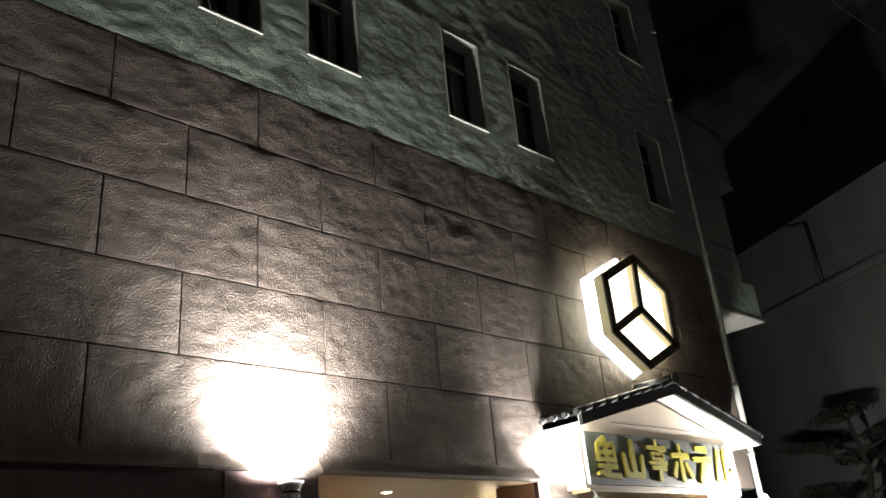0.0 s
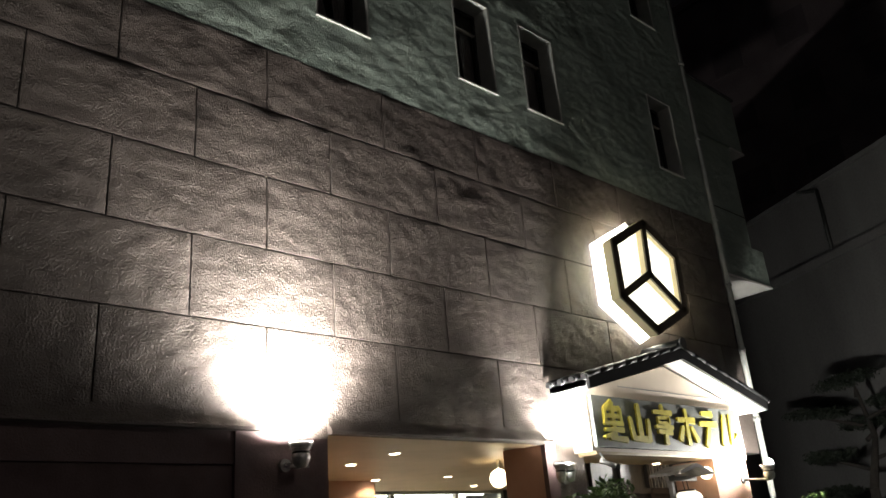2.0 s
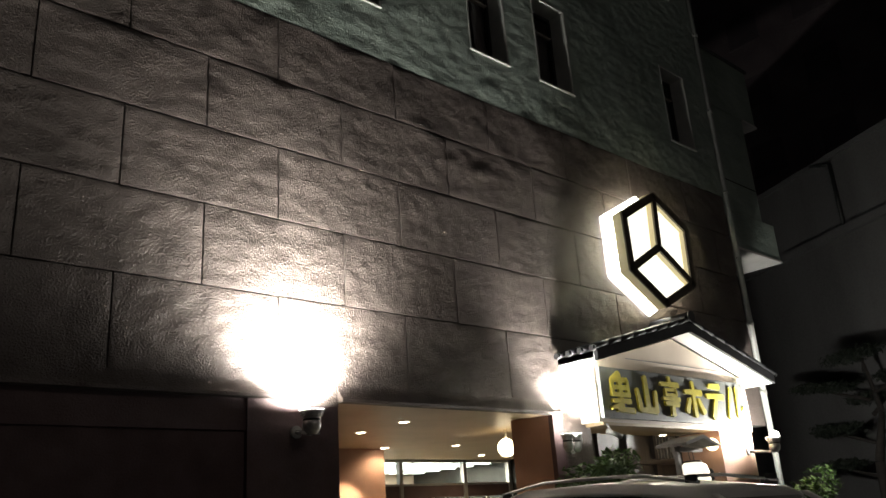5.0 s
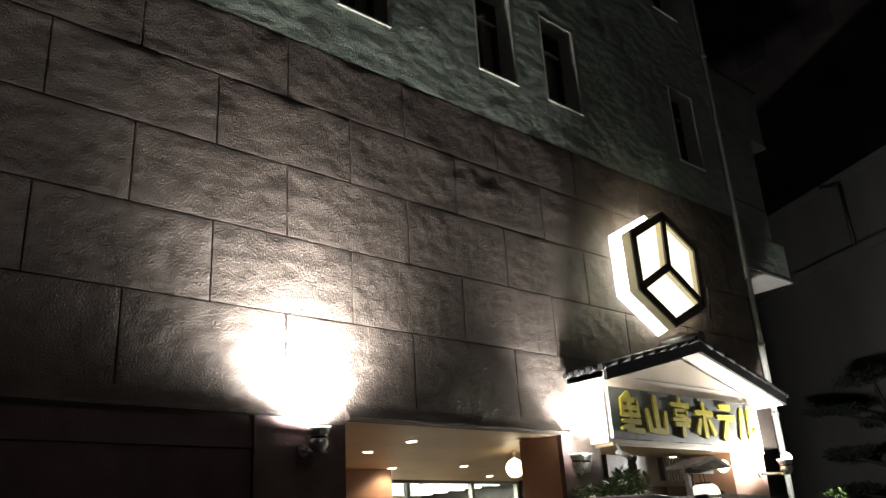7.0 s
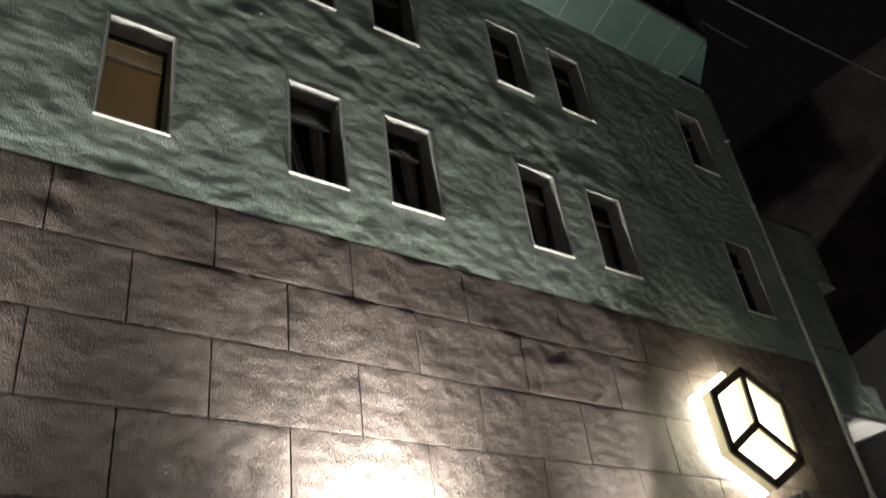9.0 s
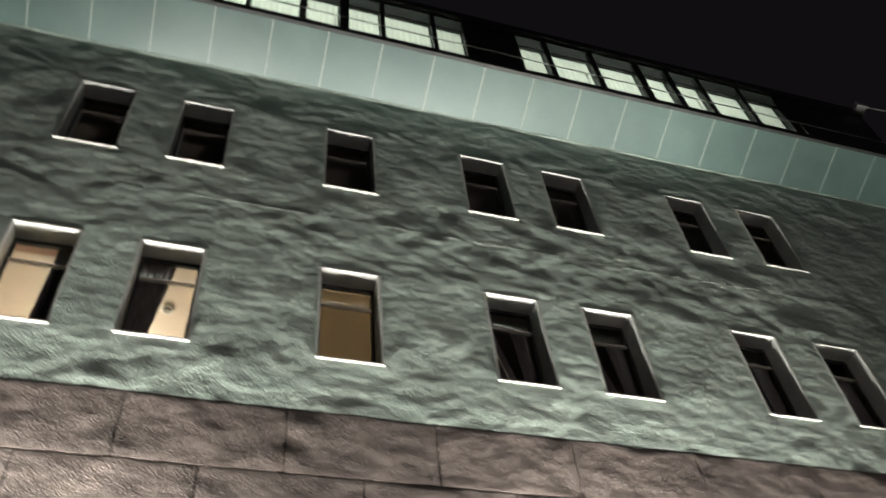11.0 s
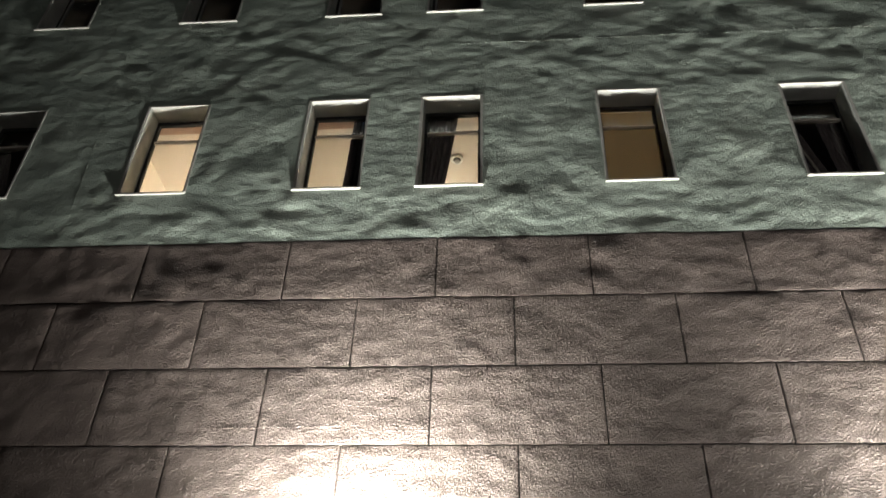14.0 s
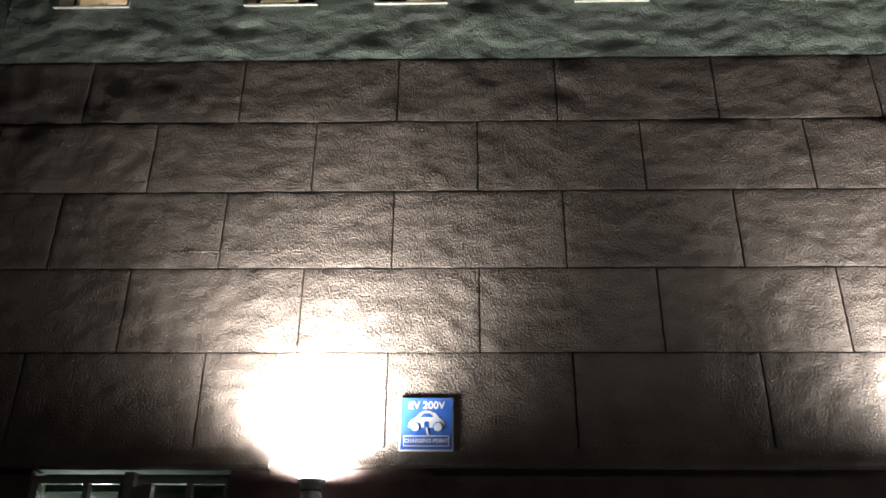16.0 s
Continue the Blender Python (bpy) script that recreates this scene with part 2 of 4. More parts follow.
def thing(name, at, label, category, group=""):
    ob = new(name)
    ob.location = at
    ob.empty_display_size = 0.1
    return tagged(ob, label, category, group)


def struct(name, bm, material, label, category):
    return tagged(part(name, bm, material), label, category, kind="structure")


def B(*a, **k):
    return box(bmesh.new(), *a, **k)


def T(*a, **k):
    return tube(bmesh.new(), *a, **k)


# ---- ground ----
bm = bmesh.new()
vs = [bm.verts.new(p) for p in ((-400, -400, 0), (400, -400, 0), (400, 400, 0), (-400, 400, 0))]
bm.faces.new(vs)
struct("ground", bm, M_ASPHALT, "dark asphalt forecourt in front of the hotel", "ground")

# ---- front wall ----
XL, XR = -11.2, 13.38
COURSES = [7.04, 6.261, 5.46, 4.652, 3.846, 2.86]
WTOP = 13.72
COLS = [(-9.0, -8.23), (-6.73, -5.96), (-4.585, -3.785), (-2.49, -1.73), (-1.07, -0.325), (1.075, 1.835), (3.255, 4.015),
        (4.665, 5.43), (7.0, 7.745), (8.42, 9.2), (11.89, 12.66)]
ROWS_W = [(7.77, 9.30), (11.02, 12.54)]


def relief(x, z):
    """Depth of the hand-trowelled undulation, in metres: broad swells, slanting lumps and small ripples."""
    v = Vector((x * 1.3 + 3, z * 1.8, 0.3))
    w = v + Vector((0.45 * noise.noise(v * 0.9), 0.45 * noise.noise(v * 0.9 + Vector((9, 4, 1))) + 0.22 * v.x, 0))
    lump = noise.noise(w * 1.5 + Vector((5, 1, 2)))
    puff = math.sqrt(noise.noise(w * 1.9 + Vector((1, 8, 3))) ** 2 + 0.012)
    patch = 0.7 + 0.5 * max(0, min(1, 0.5 + noise.noise(v * 0.35 + Vector((2, 7, 5)))))
    return 0.007 * noise.noise(v * 0.6) + patch * (0.0075 * lump + 0.016 * (puff - 0.25) + 0.0035 * noise.noise(w * 3.6)) + 0.001 * noise.noise(v * 7.0)


def block_relief(x, z):
    """The same trowelling on the blocks: nearly even low down, lumpy in the upper courses."""
    s = max(0.0, min(1.0, (z - 5.0) / 1.6))
    return relief(x, z) * (0.45 + 0.7 * s * s * (3 - 2 * s))


def span(a, b, step):
    n = max(1, math.ceil((b - a) / step))
    return [a + (b - a) * i / n for i in range(n + 1)]


# the wall's core behind the blocks, with the recess and the porch cut out below
bm = bmesh.new()
box(bm, XL, XR, 0.02, 0.32, 2.86, 7.04)
wall = struct("wall_front", bm, M_JOINT, "hotel front wall of large brown stucco blocks with dark joints", "wall")

# the upper wall: one sheet of rough stucco with the window holes cut through
xs, zs = [XL], [7.03]
for a, b in COLS:
    xs += span(xs[-1], a, 0.06)[1:] + span(a, b, 0.13)[1:]
xs += span(xs[-1], XR, 0.06)[1:]
for a, b in ROWS_W:
    zs += span(zs[-1], a, 0.05)[1:] + span(a, b, 0.13)[1:]
zs += span(zs[-1], WTOP, 0.05)[1:]


def in_window(x, z):
    return any(a < x < b for a, b in COLS) and any(a < z < b for a, b in ROWS_W)


def edge_near(x, z):
    d = 9
    for a, b in COLS:
        for c, e in ROWS_W:
            dx, dz = max(a - x, x - b, 0), max(c - z, z - e, 0)
            d = min(d, math.hypot(dx, dz))
    return min(1, d / 0.15)


bm = bmesh.new()
for y_of in (lambda x, z: -0.02 - 0.97 * relief(x, z) * edge_near(x, z), lambda x, z: 0.30):
    gridv = [[bm.verts.new((x, y_of(x, z), z)) for x in xs] for z in zs]
    for j in range(len(zs) - 1):
        for i in range(len(xs) - 1):
            if not in_window((xs[i] + xs[i + 1]) / 2, (zs[j] + zs[j + 1]) / 2):
                bm.faces.new((gridv[j][i], gridv[j][i + 1], gridv[j + 1][i + 1], gridv[j + 1][i])).smooth = True
box(bm, XR - 0.02, XR, 0.0, 0.32, 7.03, WTOP)
box(bm, XL, XL + 0.02, 0.0, 0.32, 7.03, WTOP)
upper = struct("wall_upper", bm, M_GREEN, "rough grey-green stucco upper wall with deep windows", "wall")



def ridge(name, p0, p1, wide, proud, depth, material, parent):
    """A thin raised line of plaster that follows the wall's swells from p0 to p1, each (x, z)."""
    bm = bmesh.new()
    a, b = Vector(p0), Vector(p1)
    n = max(2, math.ceil((b - a).length / 0.06))
    d = (b - a).normalized()
    side = Vector((-d.y, d.x)) * wide / 2
    rows_ = []
    for i in range(n + 1):
        p = a.lerp(b, i / n)
        w = side * (0.7 + 0.5 * noise.noise((p.x * 5, p.y * 5, 2)))
        y = -depth(p.x, p.y)
        rows_.append([bm.verts.new((p.x + w.x, y + 0.004, p.y + w.y)), bm.verts.new((p.x, y - proud, p.y)), bm.verts.new((p.x - w.x, y + 0.004, p.y - w.y))])
    for u, v in zip(rows_, rows_[1:]):
        for k in range(2):
            bm.faces.new((u[k], u[k + 1], v[k + 1], v[k]))
    bmesh.ops.recalc_face_normals(bm, faces=bm.faces)
    return part(name, bm, material, parent)


def upper_depth(x, z):
    return 0.02 + 0.97 * relief(x, z) * edge_near(x, z)


ridge("pour_line", (-0.7, 10.31), (11.5, 10.31), 0.014, 0.002, upper_depth, M_GREEN, upper)
ridge("pour_line", (-5.06, 7.25), (-5.20, 10.9), 0.014, 0.002, upper_depth, M_GREEN, upper)

# ---- the building's other walls, floors and roof ----
struct("wall_right", B(XR - 0.3, XR, 0.33, 9.0, 0, 13.7), M_GREEN, "grey-green stucco side wall of the hotel", "wall")
struct("wall_left", B(XL, XL + 0.3, 0.33, 9.0, 0, 13.7), M_GREEN, "grey-green stucco side wall of the hotel", "wall")
struct("wall_back", B(XL, XR, 9.0, 9.3, 0, 16.2), M_GREEN, "plain grey-green back wall of the hotel", "wall")
struct("floor_upper", B(XL + 0.3, XR - 0.3, 0.33, 9.0, 6.75, 7.0), M_DARKROOM, "concrete floor slab of the guest storeys", "floor")
struct("floor_third", B(XL + 0.3, XR - 0.3, 0.33, 9.0, 10.2, 10.45), M_DARKROOM, "concrete floor slab of the third storey", "floor")
struct("floor_top", B(XL + 0.3, XR - 0.3, 0.33, 9.0, 13.45, 13.70), M_DARKROOM, "concrete floor slab under the glazed top storey", "floor")

# ---- eaves: a sloping soffit of metal panels with pale seams ----
E_Y, E_Z = -0.93, 14.04
x = -3.58 - 0.9 * 8
bm = bmesh.new()
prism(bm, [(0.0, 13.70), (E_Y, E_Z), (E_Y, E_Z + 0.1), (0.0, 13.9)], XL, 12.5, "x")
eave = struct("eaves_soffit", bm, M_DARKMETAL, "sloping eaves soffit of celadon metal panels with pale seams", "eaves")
bm = bmesh.new()
prism(bm, [(12.5, 0.0), (13.38, 0.0), (12.5, E_Y)], 13.9, 14.1, "z")
part("end_piece", bm, M_PANEL, eave)
sl = (E_Z - 13.70) / -E_Y
while x < 12.5:
    a, b = max(x, XL) + 0.012, min(x + 0.9, 12.5) - 0.012
    if b > a + 0.1:
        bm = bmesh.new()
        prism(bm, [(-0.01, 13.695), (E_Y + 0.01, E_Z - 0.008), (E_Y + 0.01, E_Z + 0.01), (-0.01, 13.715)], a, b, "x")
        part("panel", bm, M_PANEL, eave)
        bm = bmesh.new()
        prism(bm, [(-0.01, 13.699), (E_Y + 0.01, E_Z - 0.004), (E_Y + 0.01, E_Z + 0.006), (-0.01, 13.709)], b + 0.004, b + 0.02, "x")
        part("seam", bm, M_SEAM, eave, "pale sealant seam")
    x += 0.9
struct("eaves_edge", B(XL, 12.52, E_Y - 0.05, E_Y + 0.02, E_Z - 0.03, E_Z + 0.12, bevel=0.008), M_DARKMETAL, "dark metal edge strip of the eaves", "trim")
struct("wall_cornice", B(XL, XR, -0.034, 0.0, 13.67, 13.70), M_GREEN, "thin stucco strip where the wall meets the soffit", "trim")

# ---- top storey: lit glazing behind the eaves' edge ----
TY = -0.86
top_base = E_Z + 0.08
struct("roof", B(XL, 12.4, -0.95, 9.2, 15.75, 15.95), M_DARKMETAL, "flat dark metal roof over the glazed top storey", "roof")
struct("roof_top_floor", B(XL, 12.4, TY - 0.02, 0.3, E_Z + 0.06, E_Z + 0.1), M_DARKROOM, "narrow floor behind the top-storey glazing", "floor")


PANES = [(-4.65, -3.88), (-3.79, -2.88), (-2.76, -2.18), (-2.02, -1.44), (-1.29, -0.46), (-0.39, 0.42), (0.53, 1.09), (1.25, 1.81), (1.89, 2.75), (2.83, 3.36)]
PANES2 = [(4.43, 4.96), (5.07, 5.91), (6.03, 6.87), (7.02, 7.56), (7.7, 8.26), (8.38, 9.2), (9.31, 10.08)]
M_TOPBLIND = surf("white_translucent_blind", (0.42, 0.42, 0.33), (0.82, 0.83, 0.75), 2.2, 0.8, 0.2, 40, 0.004, stretch=(5, 1, 0.5))
see_through(M_TOPBLIND, (0.8, 0.82, 0.74), 0.6)
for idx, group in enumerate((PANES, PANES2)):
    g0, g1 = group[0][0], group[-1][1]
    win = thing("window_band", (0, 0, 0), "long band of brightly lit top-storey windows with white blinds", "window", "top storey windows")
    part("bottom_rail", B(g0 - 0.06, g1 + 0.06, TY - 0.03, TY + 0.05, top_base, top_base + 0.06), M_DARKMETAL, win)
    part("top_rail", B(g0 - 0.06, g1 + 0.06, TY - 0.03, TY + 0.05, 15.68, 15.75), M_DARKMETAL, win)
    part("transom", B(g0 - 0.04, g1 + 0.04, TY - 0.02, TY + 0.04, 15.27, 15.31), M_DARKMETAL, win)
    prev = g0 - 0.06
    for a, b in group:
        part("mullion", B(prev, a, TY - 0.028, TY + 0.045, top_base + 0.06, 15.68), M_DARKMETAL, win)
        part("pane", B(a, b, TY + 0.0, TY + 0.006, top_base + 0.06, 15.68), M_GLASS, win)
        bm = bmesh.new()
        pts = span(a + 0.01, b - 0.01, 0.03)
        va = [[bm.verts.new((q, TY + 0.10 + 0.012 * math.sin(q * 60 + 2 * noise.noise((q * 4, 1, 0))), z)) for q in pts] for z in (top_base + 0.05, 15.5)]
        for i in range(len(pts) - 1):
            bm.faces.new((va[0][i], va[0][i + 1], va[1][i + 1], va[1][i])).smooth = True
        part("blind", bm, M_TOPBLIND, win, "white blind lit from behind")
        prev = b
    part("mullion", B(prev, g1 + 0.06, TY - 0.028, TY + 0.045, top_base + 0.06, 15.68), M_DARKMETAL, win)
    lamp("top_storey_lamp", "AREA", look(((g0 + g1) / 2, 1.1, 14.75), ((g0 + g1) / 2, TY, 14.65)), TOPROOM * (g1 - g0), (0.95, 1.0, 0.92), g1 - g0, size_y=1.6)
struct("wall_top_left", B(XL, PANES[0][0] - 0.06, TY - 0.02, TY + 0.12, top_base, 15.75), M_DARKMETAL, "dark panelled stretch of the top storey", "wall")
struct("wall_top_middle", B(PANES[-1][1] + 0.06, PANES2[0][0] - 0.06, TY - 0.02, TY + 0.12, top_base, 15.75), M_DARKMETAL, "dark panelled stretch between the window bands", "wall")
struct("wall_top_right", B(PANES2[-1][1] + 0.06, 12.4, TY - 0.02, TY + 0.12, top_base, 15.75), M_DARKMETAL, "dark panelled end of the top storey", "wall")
struct("wall_top_inner", B(XL, 12.4, 1.2, 1.3, 13.72, 15.75), M_WHITE, "white inner wall of the top storey", "wall")
rail = thing("eaves_rail", (0, 0, 0), "thin metal safety rail along the eaves edge", "rail")
part("rail_bar", T((XL, E_Y - 0.03, 14.60), (14.2, E_Y - 0.03, 14.60), 0.012, seg=6), M_ALU, rail)
for i in range(11):
    xx = -10.5 + i * 2.3
    part("rail_post", T((xx, E_Y - 0.03, E_Z + 0.1), (xx, E_Y - 0.03, 14.60), 0.010, seg=6), M_ALU, rail)

# ---- guest room windows ----
LIT = {2: "plain", 3: "right", 4: "left"}


def curtain(name, x0, x1, xt0, xt1, y, z0, z1, parent, label=""):
    """A hanging cloth with folds, from (xt0..xt1) at its top to (x0..x1) below."""
    bm = bmesh.new()
    n, rows_ = 26, 8
    vv = []
    for j in range(rows_ + 1):
        s = j / rows_
        a, b, z = x0 + (xt0 - x0) * s ** 0.8, x1 + (xt1 - x1) * s ** 0.8, z0 + (z1 - z0) * s
        vv.append([bm.verts.new((a + (b - a) * i / n, y + 0.022 * math.sin(i * 1.55) * (1.1 - 0.3 * s), z)) for i in range(n + 1)])
    for j in range(rows_):
        for i in range(n):
            bm.faces.new((vv[j][i], vv[j][i + 1], vv[j + 1][i + 1], vv[j + 1][i])).smooth = True
    return part(name, bm, M_CURTAIN, parent, label)


num = 0
for r, (z0, z1) in enumerate(ROWS_W):
    for c, (x0, x1) in enumerate(COLS):
        num += 1
        state = LIT.get(c) if r == 0 else None
        what = {"plain": "deep window of a lit guest room with a cream ceiling", "right": "lit guest room window with dark curtain half drawn",
                "left": "lit guest room window with dark curtain tied aside"}.get(state, "dark deep-set guest room window with a pale trim")
        if r == 0 and c == 5:
            what = "deep-set guest room window with its tan roller blind down"
        w = tagged(new("window_%d" % num), what, "window", "guest room windows", "structure")
        w.location = (x0, 0, z0)
        W_, H_ = x1 - x0, z1 - z0
        D = 0.30
        # reveal boards, then the pale outer trim that stands proud of the stucco
        part("head_reveal", B(0, W_, -0.02, D, H_ - 0.02, H_), M_REVEAL, w)
        part("jamb_reveal", B(0, 0.02, -0.02, D, 0.03, H_ - 0.02), M_REVEAL, w)
        part("jamb_reveal", B(W_ - 0.02, W_, -0.02, D, 0.03, H_ - 0.02), M_REVEAL, w)
        part("sill", B(-0.02, W_ + 0.02, -0.044, D, -0.006, 0.018, bevel=0.004), M_WHITEMETAL, w, "pale painted sill with drip streaks")
        part("head_trim", B(-0.012, W_ + 0.012, -0.024, -0.016, H_ - 0.020, H_ + 0.004, bevel=0.003), M_WHITEMETAL, w)
        part("side_trim", B(-0.012, 0.004, -0.026, -0.018, 0.03, H_ - 0.022), M_WHITEMETAL, w)
        part("side_trim", B(W_ - 0.004, W_ + 0.012, -0.026, -0.018, 0.03, H_ - 0.022), M_WHITEMETAL, w)
        # sash
        fr = part("sash_frame", B(0.02, 0.055, D - 0.05, D, 0.03, H_ - 0.02), M_DARKMETAL, w)
        part("stile", B(W_ - 0.055, W_ - 0.02, D - 0.05, D, 0.03, H_ - 0.02), M_DARKMETAL, fr)
        part("top_rail", B(0.055, W_ - 0.055, D - 0.05, D, H_ - 0.07, H_ - 0.02), M_DARKMETAL, fr)
        part("bottom_rail", B(0.055, W_ - 0.055, D - 0.05, D, 0.03, 0.075), M_DARKMETAL, fr)
        part("transom", B(0.055, W_ - 0.055, D - 0.06, D - 0.01, H_ * 0.74, H_ * 0.74 + 0.022), M_RAIL, fr, "pale curtain rail bar")
        if not state and c != 5:
            part("casement_edge", B(0.06, 0.085, D - 0.058, D - 0.012, 0.075, H_ * 0.74), M_ALU, fr)
        gp = part("pane", B(0.05, W_ - 0.05, D - 0.028, D - 0.022, 0.07, H_ - 0.06), M_GLASS, w)
        gp.visible_shadow = False
        if r == 0 and c == 5:
            part("roller_blind", B(-0.06, W_ + 0.06, D + 0.03, D + 0.034, -0.05, H_ * 0.97), M_BLIND, w, "tan roller blind pulled down")
        elif state == "right":
            curtain("curtain", W_ * 0.58, W_ + 0.05, W_ * 0.66, W_ + 0.05, D + 0.07, -0.1, H_ * 1.12, w, "dark plum curtain drawn to one side")
        elif state == "left":
            curtain("curtain", -0.05, W_ * 0.26, -0.05, W_ * 0.60, D + 0.07, -0.1, H_ * 1.12, w, "dark plum curtain tied aside")
        elif r == 0 and state is None:
            curtain("curtain", W_ * 0.42, W_ * 0.78, W_ * 0.02, W_ * 0.30, D + 0.06, -0.05, H_ * 0.74, w, "pale-edged curtain hanging aslant")
            curtain("curtain", W_ * 0.80, W_ + 0.05, W_ * 0.62, W_ + 0.05, D + 0.10, -0.1, H_ * 0.86, w)
            if c in (6, 8):
                part("tie_cord", T((W_ * 0.10, D + 0.02, H_ * 0.72), (W_ * 0.50, D + 0.02, 0.04), .014, seg=6), M_RAIL, w, "pale cord")

# guest rooms behind: partitions and the ceilings with their lamps
for r, (zf, zc) in enumerate(((7.0, 9.62), (10.45, 12.85))):
    for i, xp in enumerate((-7.8, -5.2, -3.1, 0.3, 2.5, 6.2, 10.4)):
        struct("partition", B(xp - 0.06, xp + 0.06, 0.36, 4.2, zf, zc), M_CREAM, "cream partition between two guest rooms", "wall")
    struct("room_back", B(XL + 0.3, XR - 0.3, 4.2, 4.3, zf, zc), M_CREAM, "cream back wall of the guest rooms", "wall")
    struct("ceiling_%d" % (r + 1), B(XL + 0.3, XR - 0.3, 0.34, 4.3, zc, zc + 0.1), M_CREAM, "cream painted ceiling of the guest rooms", "ceiling")
for xx, pw in ((-4.15, 1.0), (-1.4, 0.9), (1.4, 1.0)):
    lamp("room_lamp", "POINT", Matrix.Translation((xx, 2.6, 8.6)), ROOM * pw, (1.0, 0.89, 0.74), 0.15)
det = thing("smoke_detector", (-0.73, 1.42, 9.60), "round white smoke detector on a cream ceiling", "smoke detector")
part("base", T((0, 0, -0.02), (0, 0, 0.02), 0.085, seg=24), M_WHITE, det)
part("cap", T((0, 0, -0.05), (0, 0, -0.02), 0.04, 0.055, seg=24), M_GREYWOOD, det)
for xx in (-4.185, -2.11):
    vb = thing("curtain_box", (xx, 0.22, 9.52), "orange-brown wooden curtain box over the window", "curtain box")
    part("face", B(-0.55, 0.55, 0.12, 0.30, -0.18, 0.10), M_SALMON, vb)

# ---- lower lip of the wall, pilasters, recess ----
PIL = [(-1.73, -1.10), (4.01, 4.67)]
lips = [(XL, -1.73), (-1.10, 4.01), (4.67, 7.86)]
for a, b in lips:
    bm = bmesh.new()
    n = 8
    prof = [(-0.004 - 0.086 * (1 - math.cos(math.pi / 2 * i / n)), 3.02 - 0.15 * i / n) for i in range(n + 1)] + [(-0.09, 2.84), (0.02, 2.84), (0.02, 3.02)]
    prism(bm, prof, a, b, "x")
    for f in bm.faces:
        f.smooth = False
    struct("wall_lip", bm, M_BLOCK, "brown stucco drip edge flaring out at the wall's foot", "trim")
for a, b in ((-2.05, -0.40), (3.68, 4.67)):
    struct("pilaster", B(a, b, -0.005, 0.5, 0, 2.84), M_BROWN, "dark brown plaster pilaster under the wall", "pillar")
for a, b in PIL:
    struct("pilaster_head", B(a, b, -0.014, 0.02, 2.80, 2.875), M_BLOCK, "short brown stucco head above a pilaster", "trim")
struct("lintel_beam", B(-0.40, 3.68, 0.02, 0.5, 2.55, 2.84), M_BROWN, "dark brown beam over a recessed wall", "beam")
struct("wall_lower", B(-0.40, 3.68, 0.05, 0.5, 0, 2.55), M_BROWN, "recessed dark brown plaster wall", "wall")
struct("wall_lower_left", B(XL, -3.72, 0.02, 0.3, 0, 2.84), M_BROWN, "dark brown plaster wall at the building's foot", "wall")
struct("jamb_right", B(7.86, 8.06, -0.03, 0.04, 0, 2.88), M_BROWN, "dark brown upright trim beside the entrance recess", "trim")
struct("recess_pillar", B(7.86, 8.62, 0.04, 0.68, 0, 2.86), M_SALMON, "salmon plaster pillar between recess and porch", "pillar")
struct("porch_pilaster", B(8.06, 8.62, -0.012, 0.04, 0, 2.98), M_BLOCK, "brown stucco pilaster beside the porch", "pillar")

# glazed shop front on the other side of the pilaster
sf = tagged(new("window_shopfront"), "dim aluminium-framed glazed shop front under the wall", "window", "", "structure")
for a, b in ((-3.72, -2.92), (-2.84, -2.05)):
    part("frame_head", B(a, b, 0.06, 0.13, 2.74, 2.80), M_ALU, sf)
    part("frame_post", B(a, a + 0.06, 0.06, 0.13, 0, 2.74), M_ALU, sf)
    part("frame_post", B(b - 0.06, b, 0.06, 0.13, 0, 2.74), M_ALU, sf)
    part("pane", B(a + 0.06, b - 0.06, 0.09, 0.096, 0.05, 2.74), M_GLASS, sf)
part("bracket", B(-2.92, -2.84, -0.02, 0.10, 2.60, 2.82), M_ALU, sf)
for a in (-3.28, -2.42):
    part("mullion", B(a, a + 0.045, 0.05, 0.12, 0, 2.74), M_ALU, sf)
part("open_sash", prism(bmesh.new(), [(-2.90, 0.02), (-2.86, 0.02), (-2.60, -0.16), (-2.62, -0.19)], 1.0, 2.70, "z"), M_ALU, sf, "sash standing ajar")
part("blind_roll", T((-3.66, 0.20, 2.66), (-2.96, 0.20, 2.66), .035, seg=12), M_WHITE, sf, "rolled white blind")
cab = thing("shop_cabinet", (-3.05, 1.2, 0), "tall pale cabinet standing inside the dim shop", "cabinet")
part("carcass", B(-0.45, 0.45, 0, 0.45, 0, 2.30, bevel=0.01), M_CREAM, cab)
for a, b in ((-0.43, -0.01), (0.01, 0.43)):
    dr = part("door", B(a, b, -0.02, 0.0, 0.05, 2.25, bevel=0.004), M_WHITE, cab)
    part("handle", T(((a + b) / 2, -0.05, 1.0), ((a + b) / 2, -0.05, 1.2), .008, seg=8), M_ALU, dr)
struct("shop_back", B(-3.9, -1.9, 2.2, 2.3, 0, 2.84), M_WHITE, "pale inner wall of the dim shop", "wall")
lamp("shop_lamp", "POINT", Matrix.Translation((-3.5, 0.8, 2.4)), 45.0, (0.75, 0.95, 0.85), 0.1)

